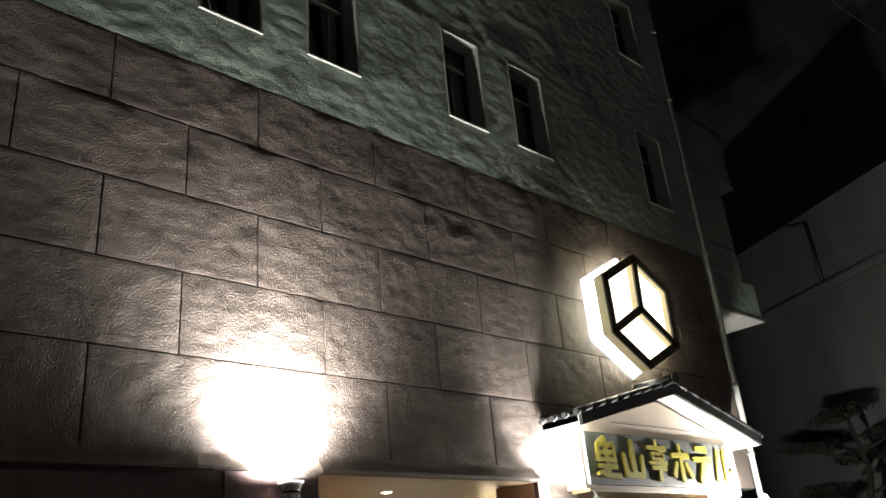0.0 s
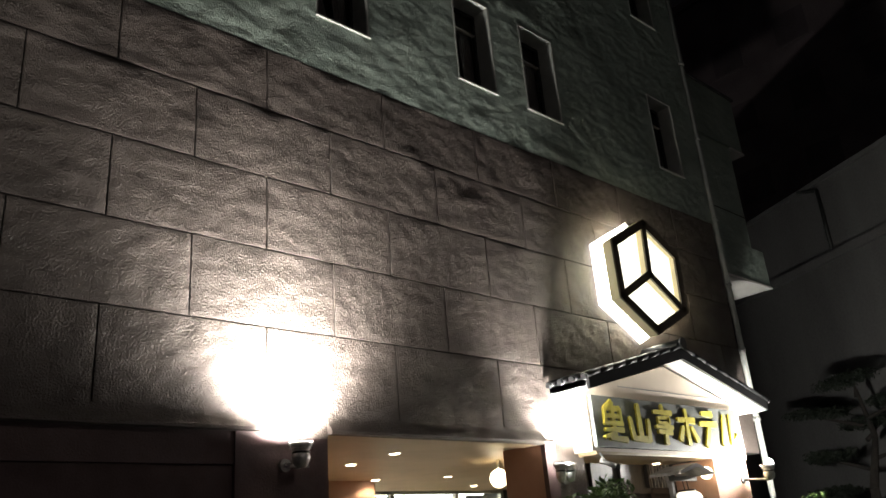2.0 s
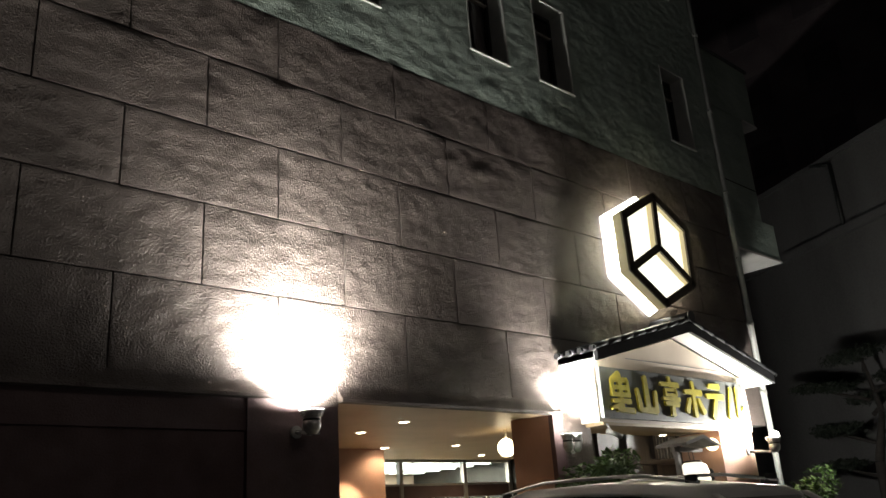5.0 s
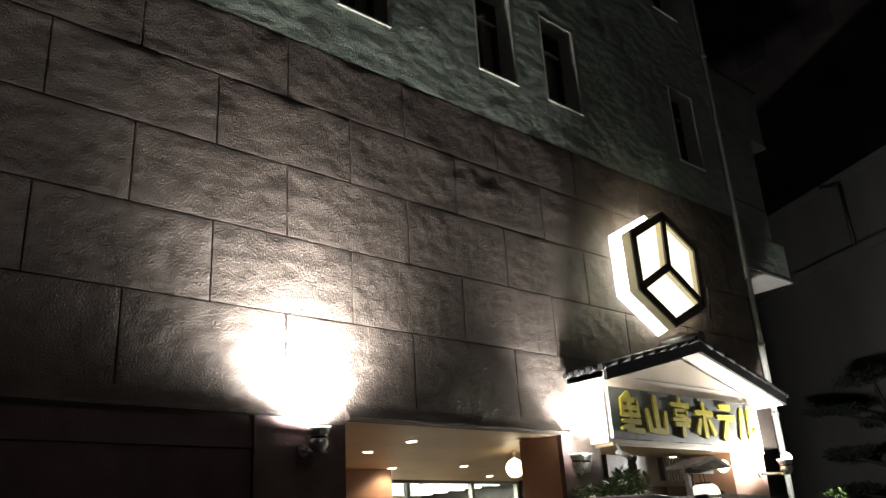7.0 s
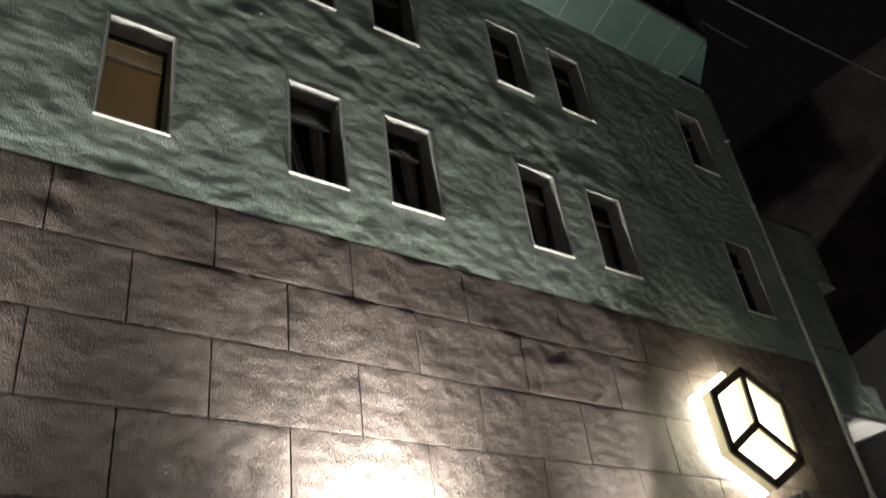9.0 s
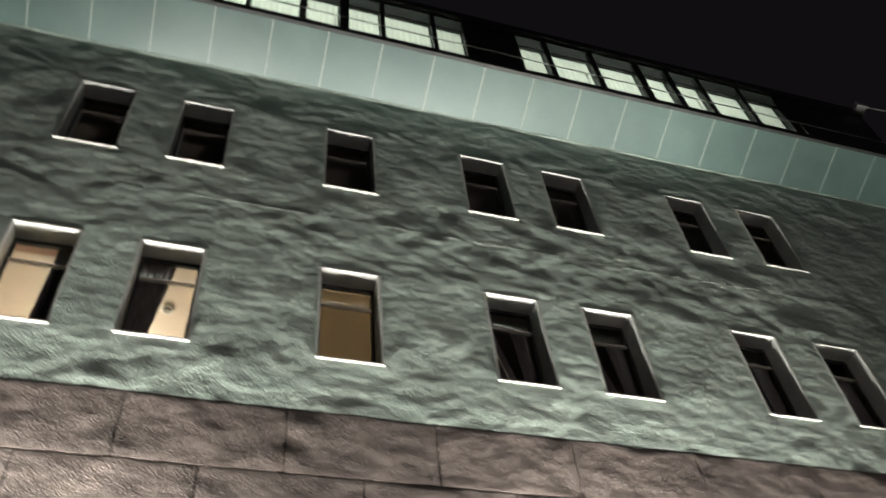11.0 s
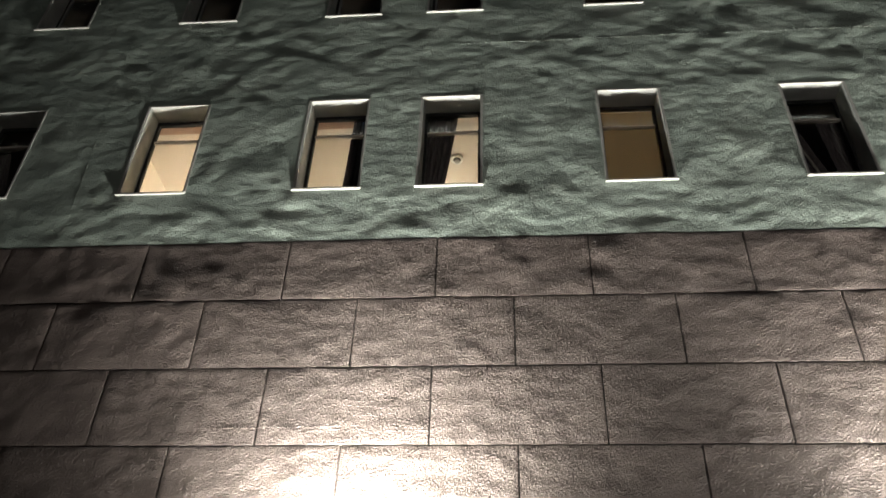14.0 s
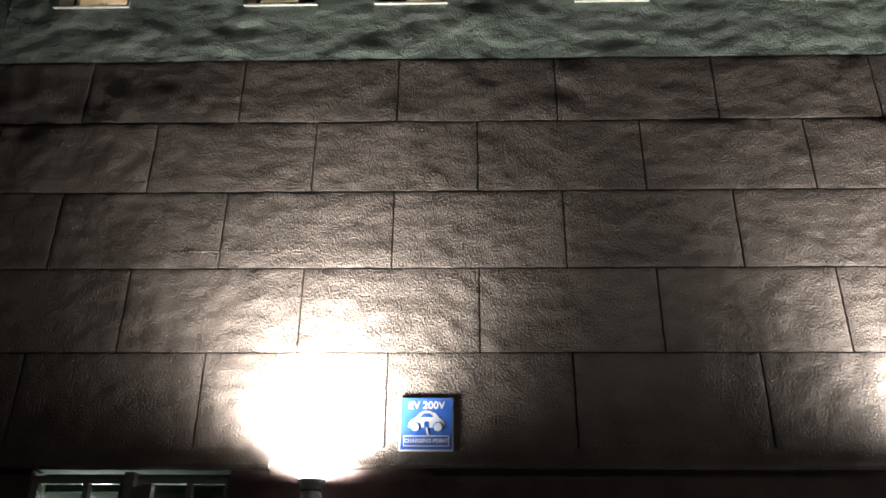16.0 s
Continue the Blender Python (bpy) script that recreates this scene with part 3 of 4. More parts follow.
# ---- entrance recess ----
CZ = 2.872
struct("ceiling_recess", B(4.60, 13.06, 0.32, 8.9, CZ, CZ + 0.1), M_CEIL, "tan boarded ceiling of the entrance recess", "ceiling")
struct("ceiling_recess_edge", B(4.67, 7.86, 0.02, 0.32, CZ - 0.03, CZ + 0.02), M_CEIL, "tan ceiling edge under the wall", "ceiling")
struct("wall_recess_left", B(4.45, 4.62, 0.5, 6.0, 0, CZ), M_SALMON, "salmon plaster side wall of the recess", "wall")
struct("wall_recess_back", B(4.6, 8.34, 4.0, 4.2, 0, CZ), M_SALMON, "salmon plaster wall facing the forecourt", "wall")
struct("floor_recess", B(4.6, 13.0, 0.1, 9.0, 0.0, 0.03), M_GREYWOOD, "grey stone floor of the entrance recess", "floor")
for x, y in ((6.45, 1.15), (6.53, 2.16), (8.2, 3.8), (9.31, 3.32), (11.21, 4.67), (12.3, 2.4), (12.4, 1.4)):
    dl = thing("downlight", (x, y, CZ), "small round recessed downlight, switched on", "ceiling light", "recess downlights")
    part("trim_ring", T((0, 0, -0.012), (0, 0, 0.0), 0.085, 0.08, seg=20), M_WHITE, dl)
    part("lens", T((0, 0, -0.016), (0, 0, -0.010), 0.062, seg=20), M_DOWN, dl)
    lamp("downlight_beam", "SPOT", look((x, y, CZ - 0.03), (x, y, 0)), DOWN, WARM, 0.05, 150, 0.6)

# inner glazed entrance at the recess's back
gz = tagged(new("window_entrance"), "glazed lobby entrance with clerestory and steel posts", "window", "", "structure")
EY = 5.6
part("header", B(8.34, 13.0, EY, EY + 0.1, 2.16, 2.38), M_BROWN, gz, "dark brown header over the doors")
part("clerestory_rail", B(8.34, 13.0, EY - 0.02, EY + 0.08, 2.38, 2.42), M_ALU, gz)
part("head_rail", B(8.34, 13.0, EY - 0.02, EY + 0.08, CZ - 0.05, CZ), M_ALU, gz)
for xx in (8.38, 9.95, 11.6, 12.9):
    part("steel_post", B(xx - 0.04, xx + 0.04, EY - 0.04, EY + 0.06, 0, CZ - 0.05), M_ALU, gz)
for a, b in ((8.42, 9.91), (9.99, 11.56), (11.64, 12.86)):
    part("pane", B(a, b, EY + 0.03, EY + 0.036, 2.42, CZ - 0.05), M_GLASS, gz)
    part("door_leaf", B(a + 0.05, (a + b) / 2 - 0.02, EY + 0.04, EY + 0.05, 0.05, 2.16), M_GLASS, gz)
    part("door_leaf", B((a + b) / 2 + 0.02, b - 0.05, EY + 0.04, EY + 0.05, 0.05, 2.16), M_GLASS, gz)
    part("door_stile", B((a + b) / 2 - 0.03, (a + b) / 2 + 0.03, EY + 0.02, EY + 0.06, 0.05, 2.16), M_ALU, gz)
for i in range(20):
    ll = thing("lobby_lamp", (8.95 + (i % 4) * 1.1, 6.0 + (i // 4) * 0.55, CZ - 0.03), "bright fluorescent lobby ceiling panel", "ceiling light", "lobby ceiling panels")
    part("housing", B(-0.52, 0.52, -0.06, 0.06, 0.0, 0.03), M_WHITE, ll)
    part("diffuser", B(-0.5, 0.5, -0.04, 0.04, -0.02, 0.0), M_CLEAR, ll)
sc = tagged(new("lobby_screen"), "cream posts and a honey-coloured beam inside the lobby", "screen", "", "structure")
part("beam", B(8.4, 12.9, 7.0, 7.1, 1.98, 2.12), M_CEIL, sc)
for xx, wd in ((8.7, .10), (9.25, .05), (10.35, .12), (11.1, .05), (12.0, .12)):
    part("post", B(xx - wd, xx + wd, 6.98, 7.08, 0.03, 1.98), M_CREAM if wd > .06 else M_CEIL, sc)
struct("lobby_back", B(8.3, 13.1, 8.8, 8.9, 0, CZ), M_CREAM, "cream back wall of the lobby", "wall")
mb = thing("menu_board", (7.58, 3.99, 1.74), "framed notice board lit by a small lamp on a salmon wall", "notice board")
part("frame", B(-0.42, 0.42, -0.05, 0.0, -0.32, 0.36, bevel=0.008), M_BROWN, mb)
part("sheet", B(-0.38, 0.38, -0.056, -0.05, -0.28, 0.32), M_WHITE, mb)
for i in range(6):
    part("text_bar", B(-0.30, 0.30 - 0.05 * (i % 3), -0.059, -0.056, 0.22 - i * 0.085, 0.245 - i * 0.085), M_GREYWOOD, mb)
lamp("lobby_light", "AREA", look((11.0, 7.2, CZ - 0.06), (11.0, 7.2, 0)), 420, (1.0, 0.93, 0.78), 2.5, size_y=1.5)
lamp("menu_lamp", "SPOT", look((7.58, 3.6, 2.55), (7.58, 4.0, 1.7)), 110, WARM, 0.04, 80, 0.7)

# ---- porch: shallow gabled canopy over the entrance ----
PX, PF, PW = 10.38, -0.65, 2.27
porch = thing("porch", (PX, 0, 0), "white plastered gabled entrance porch with black roof tiles", "porch")
GY = -0.30
bm = prism(bmesh.new(), [(-1.94, 2.74), (1.92, 2.74), (1.92, 3.50), (0.0, 3.99), (-1.94, 3.50)], GY, 0.0)
part("gable_wall", bm, M_CREAM, porch, "cream plaster gable wall")
part("cross_line", B(-1.2, 1.2, GY - 0.006, GY, 3.60, 3.612), M_GREYWOOD, porch)
EZ, AZ = 3.46, 4.06
for s in (-1, 1):
    def q(u, dz, s=s):
        return (s * PW * u, AZ + (EZ - AZ) * u + dz)
    part("roof_slab", prism(bmesh.new(), [q(0, 0.02), q(1, 0.02), q(1, 0.12), q(0, 0.12)], PF + 0.06, -0.01), M_TILE, porch)
    part("soffit", prism(bmesh.new(), [q(0, 0.0), q(0.985, 0.0), q(0.985, 0.02), q(0, 0.02)], PF + 0.06, -0.012), M_WHITE, porch, "white soffit board")
    part("barge_board", prism(bmesh.new(), [q(0, -0.03), q(1.0, -0.03), q(1.0, 0.17), q(0, 0.17)], PF, PF + 0.05), M_TILE, porch, "dark weathered barge board")
    part("eave_fascia", B(min(s * PW, s * (PW - 0.03)), max(s * PW, s * (PW - 0.03)), PF + 0.05, -0.01, EZ - 0.03, EZ + 0.1), M_WHITE, porch)
    # rows of rounded tiles, ridge to eave
    for r in range(4):
        for i in range(8):
            u0, u1 = i / 8, min(1.03, (i + 1.12) / 8)
            yy = PF + 0.02 + r * 0.19
            a, b = q(u0, 0.155), q(u1, 0.145)
            part("roof_tile", T((a[0], yy, a[1]), (b[0], yy, b[1]), 0.034, 0.040, seg=8), M_TILE, porch)
    e = q(1.03, 0.14)
    for r in range(4):
        part("tile_end", T((e[0] - s * 0.02, PF + 0.02 + r * 0.19, e[1]), (e[0] + s * 0.02, PF + 0.02 + r * 0.19, e[1] - 0.005), 0.040, seg=10), M_TILE, porch)
part("ridge", T((0, PF - 0.02, AZ + 0.20), (0, -0.02, AZ + 0.20), 0.06, seg=12), M_TILE, porch)
part("ridge_base", B(-0.10, 0.10, PF, -0.02, AZ + 0.08, AZ + 0.19, bevel=0.01), M_TILE, porch)
part("ridge_end_tile", T((0, PF - 0.05, AZ + 0.19), (0, PF - 0.02, AZ + 0.19), 0.085, 0.075, seg=12), M_TILE, porch)
part("ceiling_board", B(-1.86, 1.92, GY, 0.0, 2.70, 2.74), M_CEIL, porch)
struct("porch_pillar", B(11.32, 12.28, -0.28, 0.5, 0, 2.70), M_SALMON, "salmon plaster pillar of the porch", "pillar")
# side wall takes the dark metal so the porch interior reads as unlit
struct("porch_side", B(12.95, 13.06, 0.36, 8.8, 0, CZ), M_DARKMETAL, "porch side wall, near-black in place of interior shade", "wall")

# near-black screen, added so the shaded depth behind the porch shows dark
pd = tagged(new("porch_dark_screen"), "near-black slatted screen added for the porch's dark depth", "door", "", "structure")
part("back_panel", B(8.62, 12.9, 0.46, 0.50, 0, 2.70), M_PORCHDARK, pd)
part("head_beam", B(8.62, 11.32, 0.40, 0.46, 2.28, 2.36), M_PORCHDARK, pd)
for xx in (8.66, 9.30, 9.97, 10.64, 11.28):
    part("post", B(xx - 0.035, xx + 0.035, 0.40, 0.46, 0, 2.70), M_PORCHDARK, pd)
for i in range(7):
    part("slat", B(10.70 + i * 0.085, 10.725 + i * 0.085, 0.42, 0.45, 2.36, 2.70), M_GREYWOOD, pd)
for zz in (0.6, 1.2, 1.8):
    part("rail", B(8.70, 11.24, 0.42, 0.455, zz, zz + 0.04), M_PORCHDARK, pd)

board = thing("name_board", (PX - 1.90, GY - 0.06, 2.78), "dark slate name board with raised yellow characters", "sign")
part("plank", B(0, 3.62, 0.0, 0.055, 0.0, 0.66, bevel=0.01), M_BOARD, board)


def strokes(parent, x, z, size, lines):
    """One raised character drawn as plain brush bars: each a pair of ends in a unit square and a thickness."""
    for k, (ax, az, bx, bz, t) in enumerate(lines):
        t *= 1.25
        a, b = Vector((x + ax * size, z + az * size)), Vector((x + bx * size, z + bz * size))
        d = (b - a).normalized()
        n = Vector((-d.y, d.x)) * t * size
        pts = [a + n * 0.8, a - d * t * size * 0.5, a - n * 0.8, b - n * 1.15, b + d * t * size * 0.4, b + n * 1.15]
        part("stroke", prism(bmesh.new(), [(p.x, p.y) for p in pts], -0.030 - 0.0012 * k, 0.0), M_GOLD, parent)


GLYPHS = [
    [(.5, .98, .22, .78, .05), (.25, .80, .8, .80, .05), (.5, .95, .5, .1, .06), (.2, .62, .8, .62, .045), (.2, .8, .2, .45, .04), (.8, .8, .8, .45, .04),
     (.15, .45, .85, .45, .045), (.15, .3, .85, .3, .045), (.3, .1, .95, .08, .05), (.1, .12, .4, .2, .04)],
    [(.5, .95, .5, .12, .07), (.12, .62, .2, .1, .06), (.2, .12, .85, .12, .06), (.88, .6, .82, .08, .06)],
    [(.5, 1, .5, .85, .05), (.1, .82, .9, .82, .05), (.25, .68, .75, .68, .035), (.25, .55, .75, .55, .035), (.12, .45, .88, .45, .04), (.2, .33, .8, .33, .05),
     (.52, .33, .5, .03, .06), (.26, .68, .26, .55, .03), (.74, .68, .74, .55, .03)],
    [(.1, .68, .9, .68, .06), (.5, .95, .5, .05, .06), (.3, .5, .1, .15, .06), (.7, .5, .92, .15, .06)],
    [(.25, .9, .78, .9, .06), (.08, .62, .92, .62, .06), (.55, .6, .3, .03, .065)],
    [(.3, .9, .1, .08, .06), (.62, .92, .58, .1, .06), (.58, .1, .95, .35, .06)],
]
for i, gl in enumerate(GLYPHS):
    strokes(board, 0.10 + i * 0.585, 0.06, 0.55, gl)

# ---- hexagonal emblem sign with an inner three-bar star, lit within and behind ----
sign = thing("emblem_sign", (10.36, -0.35, 5.40), "hexagonal dark-framed sign, its cream panels lit from inside", "sign")
HEX = [(-0.87, 0.38), (0.06, 0.91), (0.92, 0.48), (0.87, -0.50), (-0.04, -0.95), (-0.86, -0.50)]
MID = (0.0, 0.0)


def bar(a, b, t, y0, y1, material, name, parent):
    a, b = Vector(a), Vector(b)
    d = (b - a).normalized()
    n = Vector((-d.y, d.x)) * t
    a, b = a - d * t * 0.55, b + d * t * 0.55
    return part(name, prism(bmesh.new(), [tuple(p) for p in (a + n, b + n, b - n, a - n)], y0, y1), material, parent)


inner = [(x * 0.93, z * 0.93) for x, z in HEX]
for i in range(6):
    bar(inner[i], inner[(i + 1) % 6], 0.062, -0.03, 0.0, M_SIGNFRAME, "frame_bar", sign)
    o0, o1 = HEX[i], HEX[(i + 1) % 6]
    part("side_panel", prism(bmesh.new(), [(o0[0], o0[1]), (o1[0], o1[1]), (o1[0] * 0.97, o1[1] * 0.97), (o0[0] * 0.97, o0[1] * 0.97)], 0.0, 0.15), M_SIGNSIDE, sign)
for i in (1, 3, 5):
    bar(MID, inner[i], 0.058, -0.028, 0.001, M_SIGNFRAME, "star_bar", sign)
    part("divider", prism(bmesh.new(), [(0, 0.012), (inner[i][0], inner[i][1] + 0.012), (inner[i][0] + 0.012, inner[i][1]), (0.012, 0)], 0.002, 0.132), M_SIGNSIDE, sign)
part("lit_face", prism(bmesh.new(), [(x * 0.968, z * 0.968) for x, z in HEX], 0.135, 0.147), M_NEON, sign)
# glowing plate added close to the wall, drawing the lit patch behind the sign
part("wall_glow_plate", prism(bmesh.new(), [(x * 1.08, z * 1.06) for x, z in HEX], 0.306, 0.320), M_BACKGLOW, sign)
for x, z in ((-0.6, 0.3), (0.6, 0.3), (-0.6, -0.4), (0.6, -0.4)):
    part("standoff", T((x, 0.147, z), (x, 0.37, z), 0.02, seg=8), M_ALU, sign)

# ---- wall floodlights ----
def turned(bm, x, y, prof, seg=20):
    """A body turned round an upright axis: prof lists radius and height."""
    rings = [[bm.verts.new((x + r * math.cos(2 * math.pi * i / seg), y + r * math.sin(2 * math.pi * i / seg), z)) for i in range(seg)] for r, z in prof]
    for a, b in zip(rings, rings[1:]):
        for i in range(seg):
            bm.faces.new((a[i], a[(i + 1) % seg], b[(i + 1) % seg], b[i])).smooth = True
    bm.faces.new(rings[0][::-1]), bm.faces.new(rings[-1])
    return bm


for i, (x, y, z) in enumerate(FLOODS):
    twin = i == 2
    fl = thing("floodlight", (x, y, z), "twin-headed metal floodlight on a bracket, shining up the wall" if twin else "round chrome floodlight on a bracket, shining up the wall", "floodlight", "wall floodlights")
    ax, ay = ((0, -y - 0.005), (0, -y - 0.005), (0.19, -y - 0.03), (0.0, -y - 0.285))[i]
    part("wall_plate", T((ax, ay - 0.03, -0.20), (ax, ay + 0.005, -0.20), 0.06, seg=16), M_CHROME, fl)
    part("arm", T((ax, ay - 0.02, -0.20), (0, 0.02, -0.24), 0.022, seg=10), M_CHROME, fl)
    for s in ((-0.085, 0.085) if twin else (0.0,)):
        k = 0.72 if twin else 1.0
        hd = part("head", turned(bmesh.new(), s, 0, [(.030, -.255), (.062 * k, -.235), (.082 * k, -.20), (.088 * k, -.165), (.080 * k, -.135), (.070 * k, -.12), (.092 * k, -.085), (.112 * k, -.035)]), M_CHROME, fl, "shiny metal lamp head")
        part("band", T((s, 0, -.130), (s, 0, -.112), .084 * k, seg=20), M_DARKMETAL, hd, "dark rubber band")
        part("rim", T((s, 0, -0.035), (s, 0, -0.022), .118 * k, seg=20, caps=False), M_CHROME, hd)
        part("lens", T((s, 0, -0.034), (s, 0, -0.030), .108 * k, seg=20), M_BULB, hd)
        for j in range(3):
            part("fin", T((s, 0, -.092 + j * .02), (s, 0, -.086 + j * .02), (.100 + j * .009) * k, seg=20), M_CHROME, hd)
    if i == 3:
        part("bulb", ball(bmesh.new(), (0, -0.03, -0.01), .07, seg=16), M_BULB, fl, "glaring bare bulb").visible_shadow = False
    part("yoke", B(-0.1, 0.1, 0.02, 0.045, -0.25, -0.225), M_CHROME, fl)

# ---- charging sign ----
ev = thing("charging_sign", (-0.455, -0.022, 3.22), "square blue enamel charging sign with white car and lettering", "sign")
S = 0.452
part("plate", B(-S / 2, S / 2, 0, 0.03, -S / 2, S / 2, bevel=0.008), M_SIGNWHITE, ev)
part("blue_field", B(-S / 2 + 0.012, S / 2 - 0.012, -0.004, 0.0, -S / 2 + 0.012, S / 2 - 0.012), M_BLUE, ev)


def lettering(text, size, x, z, y, parent, material):
    cu = bpy.data.curves.new("lettering", "FONT")
    cu.body, cu.size, cu.extrude, cu.align_x, cu.offset = text, size, 0.0015, "CENTER", 0.0018
    ob = new("lettering", cu)
    dg = bpy.context.evaluated_depsgraph_get()
    me = bpy.data.meshes.new_from_object(ob.evaluated_get(dg))
    bpy.data.objects.remove(ob)
    me.materials.clear()
    me.materials.append(material)
    o = new("lettering", me)
    o.parent = parent
    o.matrix_basis = pose(x, y, z, 90, 0, 0)


lettering("EV 200V", 0.088, 0, 0.125, -0.0065, ev, M_SIGNWHITE)
lettering("CHARGING POINT", 0.043, 0, -0.158, -0.0065, ev, M_SIGNWHITE)
car_pts = [(-0.15, -0.035), (-0.15, 0.0), (-0.13, 0.03), (-0.095, 0.045), (-0.06, 0.085), (-0.02, 0.105), (0.03, 0.105), (0.075, 0.085), (0.11, 0.045), (0.145, 0.02), (0.155, -0.02), (0.145, -0.035)]
part("car_shape", prism(bmesh.new(), [(x, z + 0.0) for x, z in car_pts], -0.007, -0.004), M_SIGNWHITE, ev)
part("car_window", prism(bmesh.new(), [(-0.06, 0.05), (-0.025, 0.085), (0.025, 0.085), (0.06, 0.055)], -0.009, -0.007), M_BLUE, ev)
for xx in (-0.095, 0.095):
    part("car_wheel", T((xx, -0.011, -0.03), (xx, -0.007, -0.03), 0.042, seg=20), M_BLUE, ev)
    part("car_hub", T((xx, -0.013, -0.03), (xx, -0.011, -0.03), 0.034, seg=20), M_SIGNWHITE, ev)
part("plug", B(-0.018, 0.018, -0.010, -0.007, -0.035, 0.015), M_BLUE, ev)
part("cable", prism(bmesh.new(), [(-0.008, -0.035), (0.008, -0.035), (0.02, -0.095), (0.006, -0.095)], -0.010, -0.004), M_SIGNWHITE, ev)
for a, b, c, d in ((-0.19, 0.19, -0.108, -0.10), (-0.19, 0.19, -0.19, -0.182), (-0.19, -0.182, -0.182, -0.108), (0.182, 0.19, -0.182, -0.108)):
    part("label_border", B(a, b, -0.0065, -0.004, c, d), M_SIGNWHITE, ev)


# ---- cars ----
def loft(bm, rings, close=True):
    vv = [[bm.verts.new(p) for p in r] for r in rings]
    n = len(vv[0])
    for a, b in zip(vv, vv[1:]):
        for i in range(n if close else n - 1):
            bm.faces.new((a[i], a[(i + 1) % n], b[(i + 1) % n], b[i])).smooth = True
    if close:
        bm.faces.new(vv[0][::-1]), bm.faces.new(vv[-1])
    bmesh.ops.recalc_face_normals(bm, faces=bm.faces)
    return bm


def wagon(at, label, paint, turn=0.0):
    """A tall estate car, its tail at x = 0 and its nose at x = 5.0."""
    car = thing("car", at, label, "car", "parked cars")
    car.scale = (0.86, 1, 1.065)
    car.rotation_euler = (0, 0, radians(turn))
    st = [(0, .96, .78, .35), (.12, 1.0, .86, .3), (1.0, 1.03, .90, .26), (2.5, 1.02, .91, .25), (3.7, 1.0, .90, .25), (4.4, .92, .87, .26), (4.8, .80, .80, .28), (5.0, .68, .68, .34)]
    body = part("body", loft(bmesh.new(), [[(x, y * w, z) for y, z in ((-.86, f), (-1, f + .15), (-1, .62), (-.985, b - .1), (-.93, b), (.93, b), (.985, b - .1), (1, .62), (1, f + .15), (.86, f))] for x, b, w, f in st]), paint, car)
    gh = [(.06, 1.01, .80, .80), (.25, 1.44, .83, .74), (.55, 1.66, .84, .71), (1.0, 1.72, .84, .70), (2.4, 1.69, .84, .69), (3.0, 1.62, .84, .66), (3.5, 1.42, .84, .66), (4.1, 1.0, .80, .72)]
    part("glasshouse", loft(bmesh.new(), [[(x, -wb, .98), (x, -(wb + wt) / 2 - .03, (z + 1.0) / 2), (x, -wt, z - .05), (x, -wt + .12, z), (x, wt - .12, z), (x, wt, z - .05), (x, (wb + wt) / 2 + .03, (z + 1.0) / 2), (x, wb, .98)]
                                       for x, z, wb, wt in gh]), M_CARGLASS, car, "dark tinted glass")
    roof = [(.20, 1.42, .74), (.5, 1.66, .715), (1.0, 1.735, .705), (1.7, 1.735, .70), (2.4, 1.70, .695), (3.0, 1.63, .665), (3.12, 1.58, .66)]
    part("roof", loft(bmesh.new(), [[(x, -w - .028, z - .075), (x, -w - .02, z - .04), (x, -w + .08, z + .012), (x, 0, z + .035), (x, w - .08, z + .012), (x, w + .02, z - .04), (x, w + .028, z - .075), (x, 0, z - .02)]
                                    for x, z, w in roof]), paint, car)
    for s in (-1, 1):
        part("roof_pillar", loft(bmesh.new(), [[(x - .10, s * (w - .01), z), (x + .10, s * (w - .01), z), (x + .10, s * (w + .02), z), (x - .10, s * (w + .02), z)] for x, z, w in ((.10, .98, .83), (.22, 1.3, .775), (.45, 1.52, .72))]), paint, car)
        part("roof_pillar", loft(bmesh.new(), [[(x - .04, s * (w - .01), z), (x + .04, s * (w - .01), z), (x + .04, s * (w + .02), z), (x - .04, s * (w + .02), z)] for x, z, w in ((4.05, .98, .82), (3.55, 1.36, .70), (3.1, 1.60, .66))]), paint, car)
        part("door_pillar", loft(bmesh.new(), [[(x - .03, s * (w - .01), z), (x + .03, s * (w - .01), z), (x + .03, s * (w + .018), z), (x - .03, s * (w + .018), z)] for x, z, w in ((2.25, 1.0, .845), (2.2, 1.35, .775), (2.15, 1.60, .69))]), M_RUBBER, car)
        rl = part("roof_rail", bmesh.new(), M_CHROME, car, "slim metal roof rail on dark feet")
        bm = bmesh.new()
        pts = [(.62 + 2.3 * i / 16, s * .60, 1.735 - .045 * i / 16 + .055 * min(1, 4 * min(i, 16 - i) / 16) + .02 * math.sin(math.pi * i / 16)) for i in range(17)]
        for a, b in zip(pts, pts[1:]):
            tube(bm, a, b, .014, seg=8, caps=False)
        bmesh.ops.remove_doubles(bm, verts=bm.verts, dist=.004)
        bm.to_mesh(rl.data)
        bm.free()
        for xx in (.68, 1.75, 2.85):
            part("foot", B(xx - .06, xx + .06, s * .60 - .013, s * .60 + .013, 1.69, 1.745, bevel=.010), M_RUBBER, rl, "black rail foot")
        mr = part("mirror", ball(bmesh.new(), (3.55, s * 1.0, 1.06), .11, .7, 1.0, .75, 14), paint, car)
        hl = part("headlight", ball(bmesh.new(), (4.78, s * .60, .74), .14, .8, 1, .6, 14), M_CHROME, car)
        part("tail_light", B(-.01, .10, s * .76 - .06, s * .76 + .06, .80, 1.20, bevel=.02), M_SALMON, car)
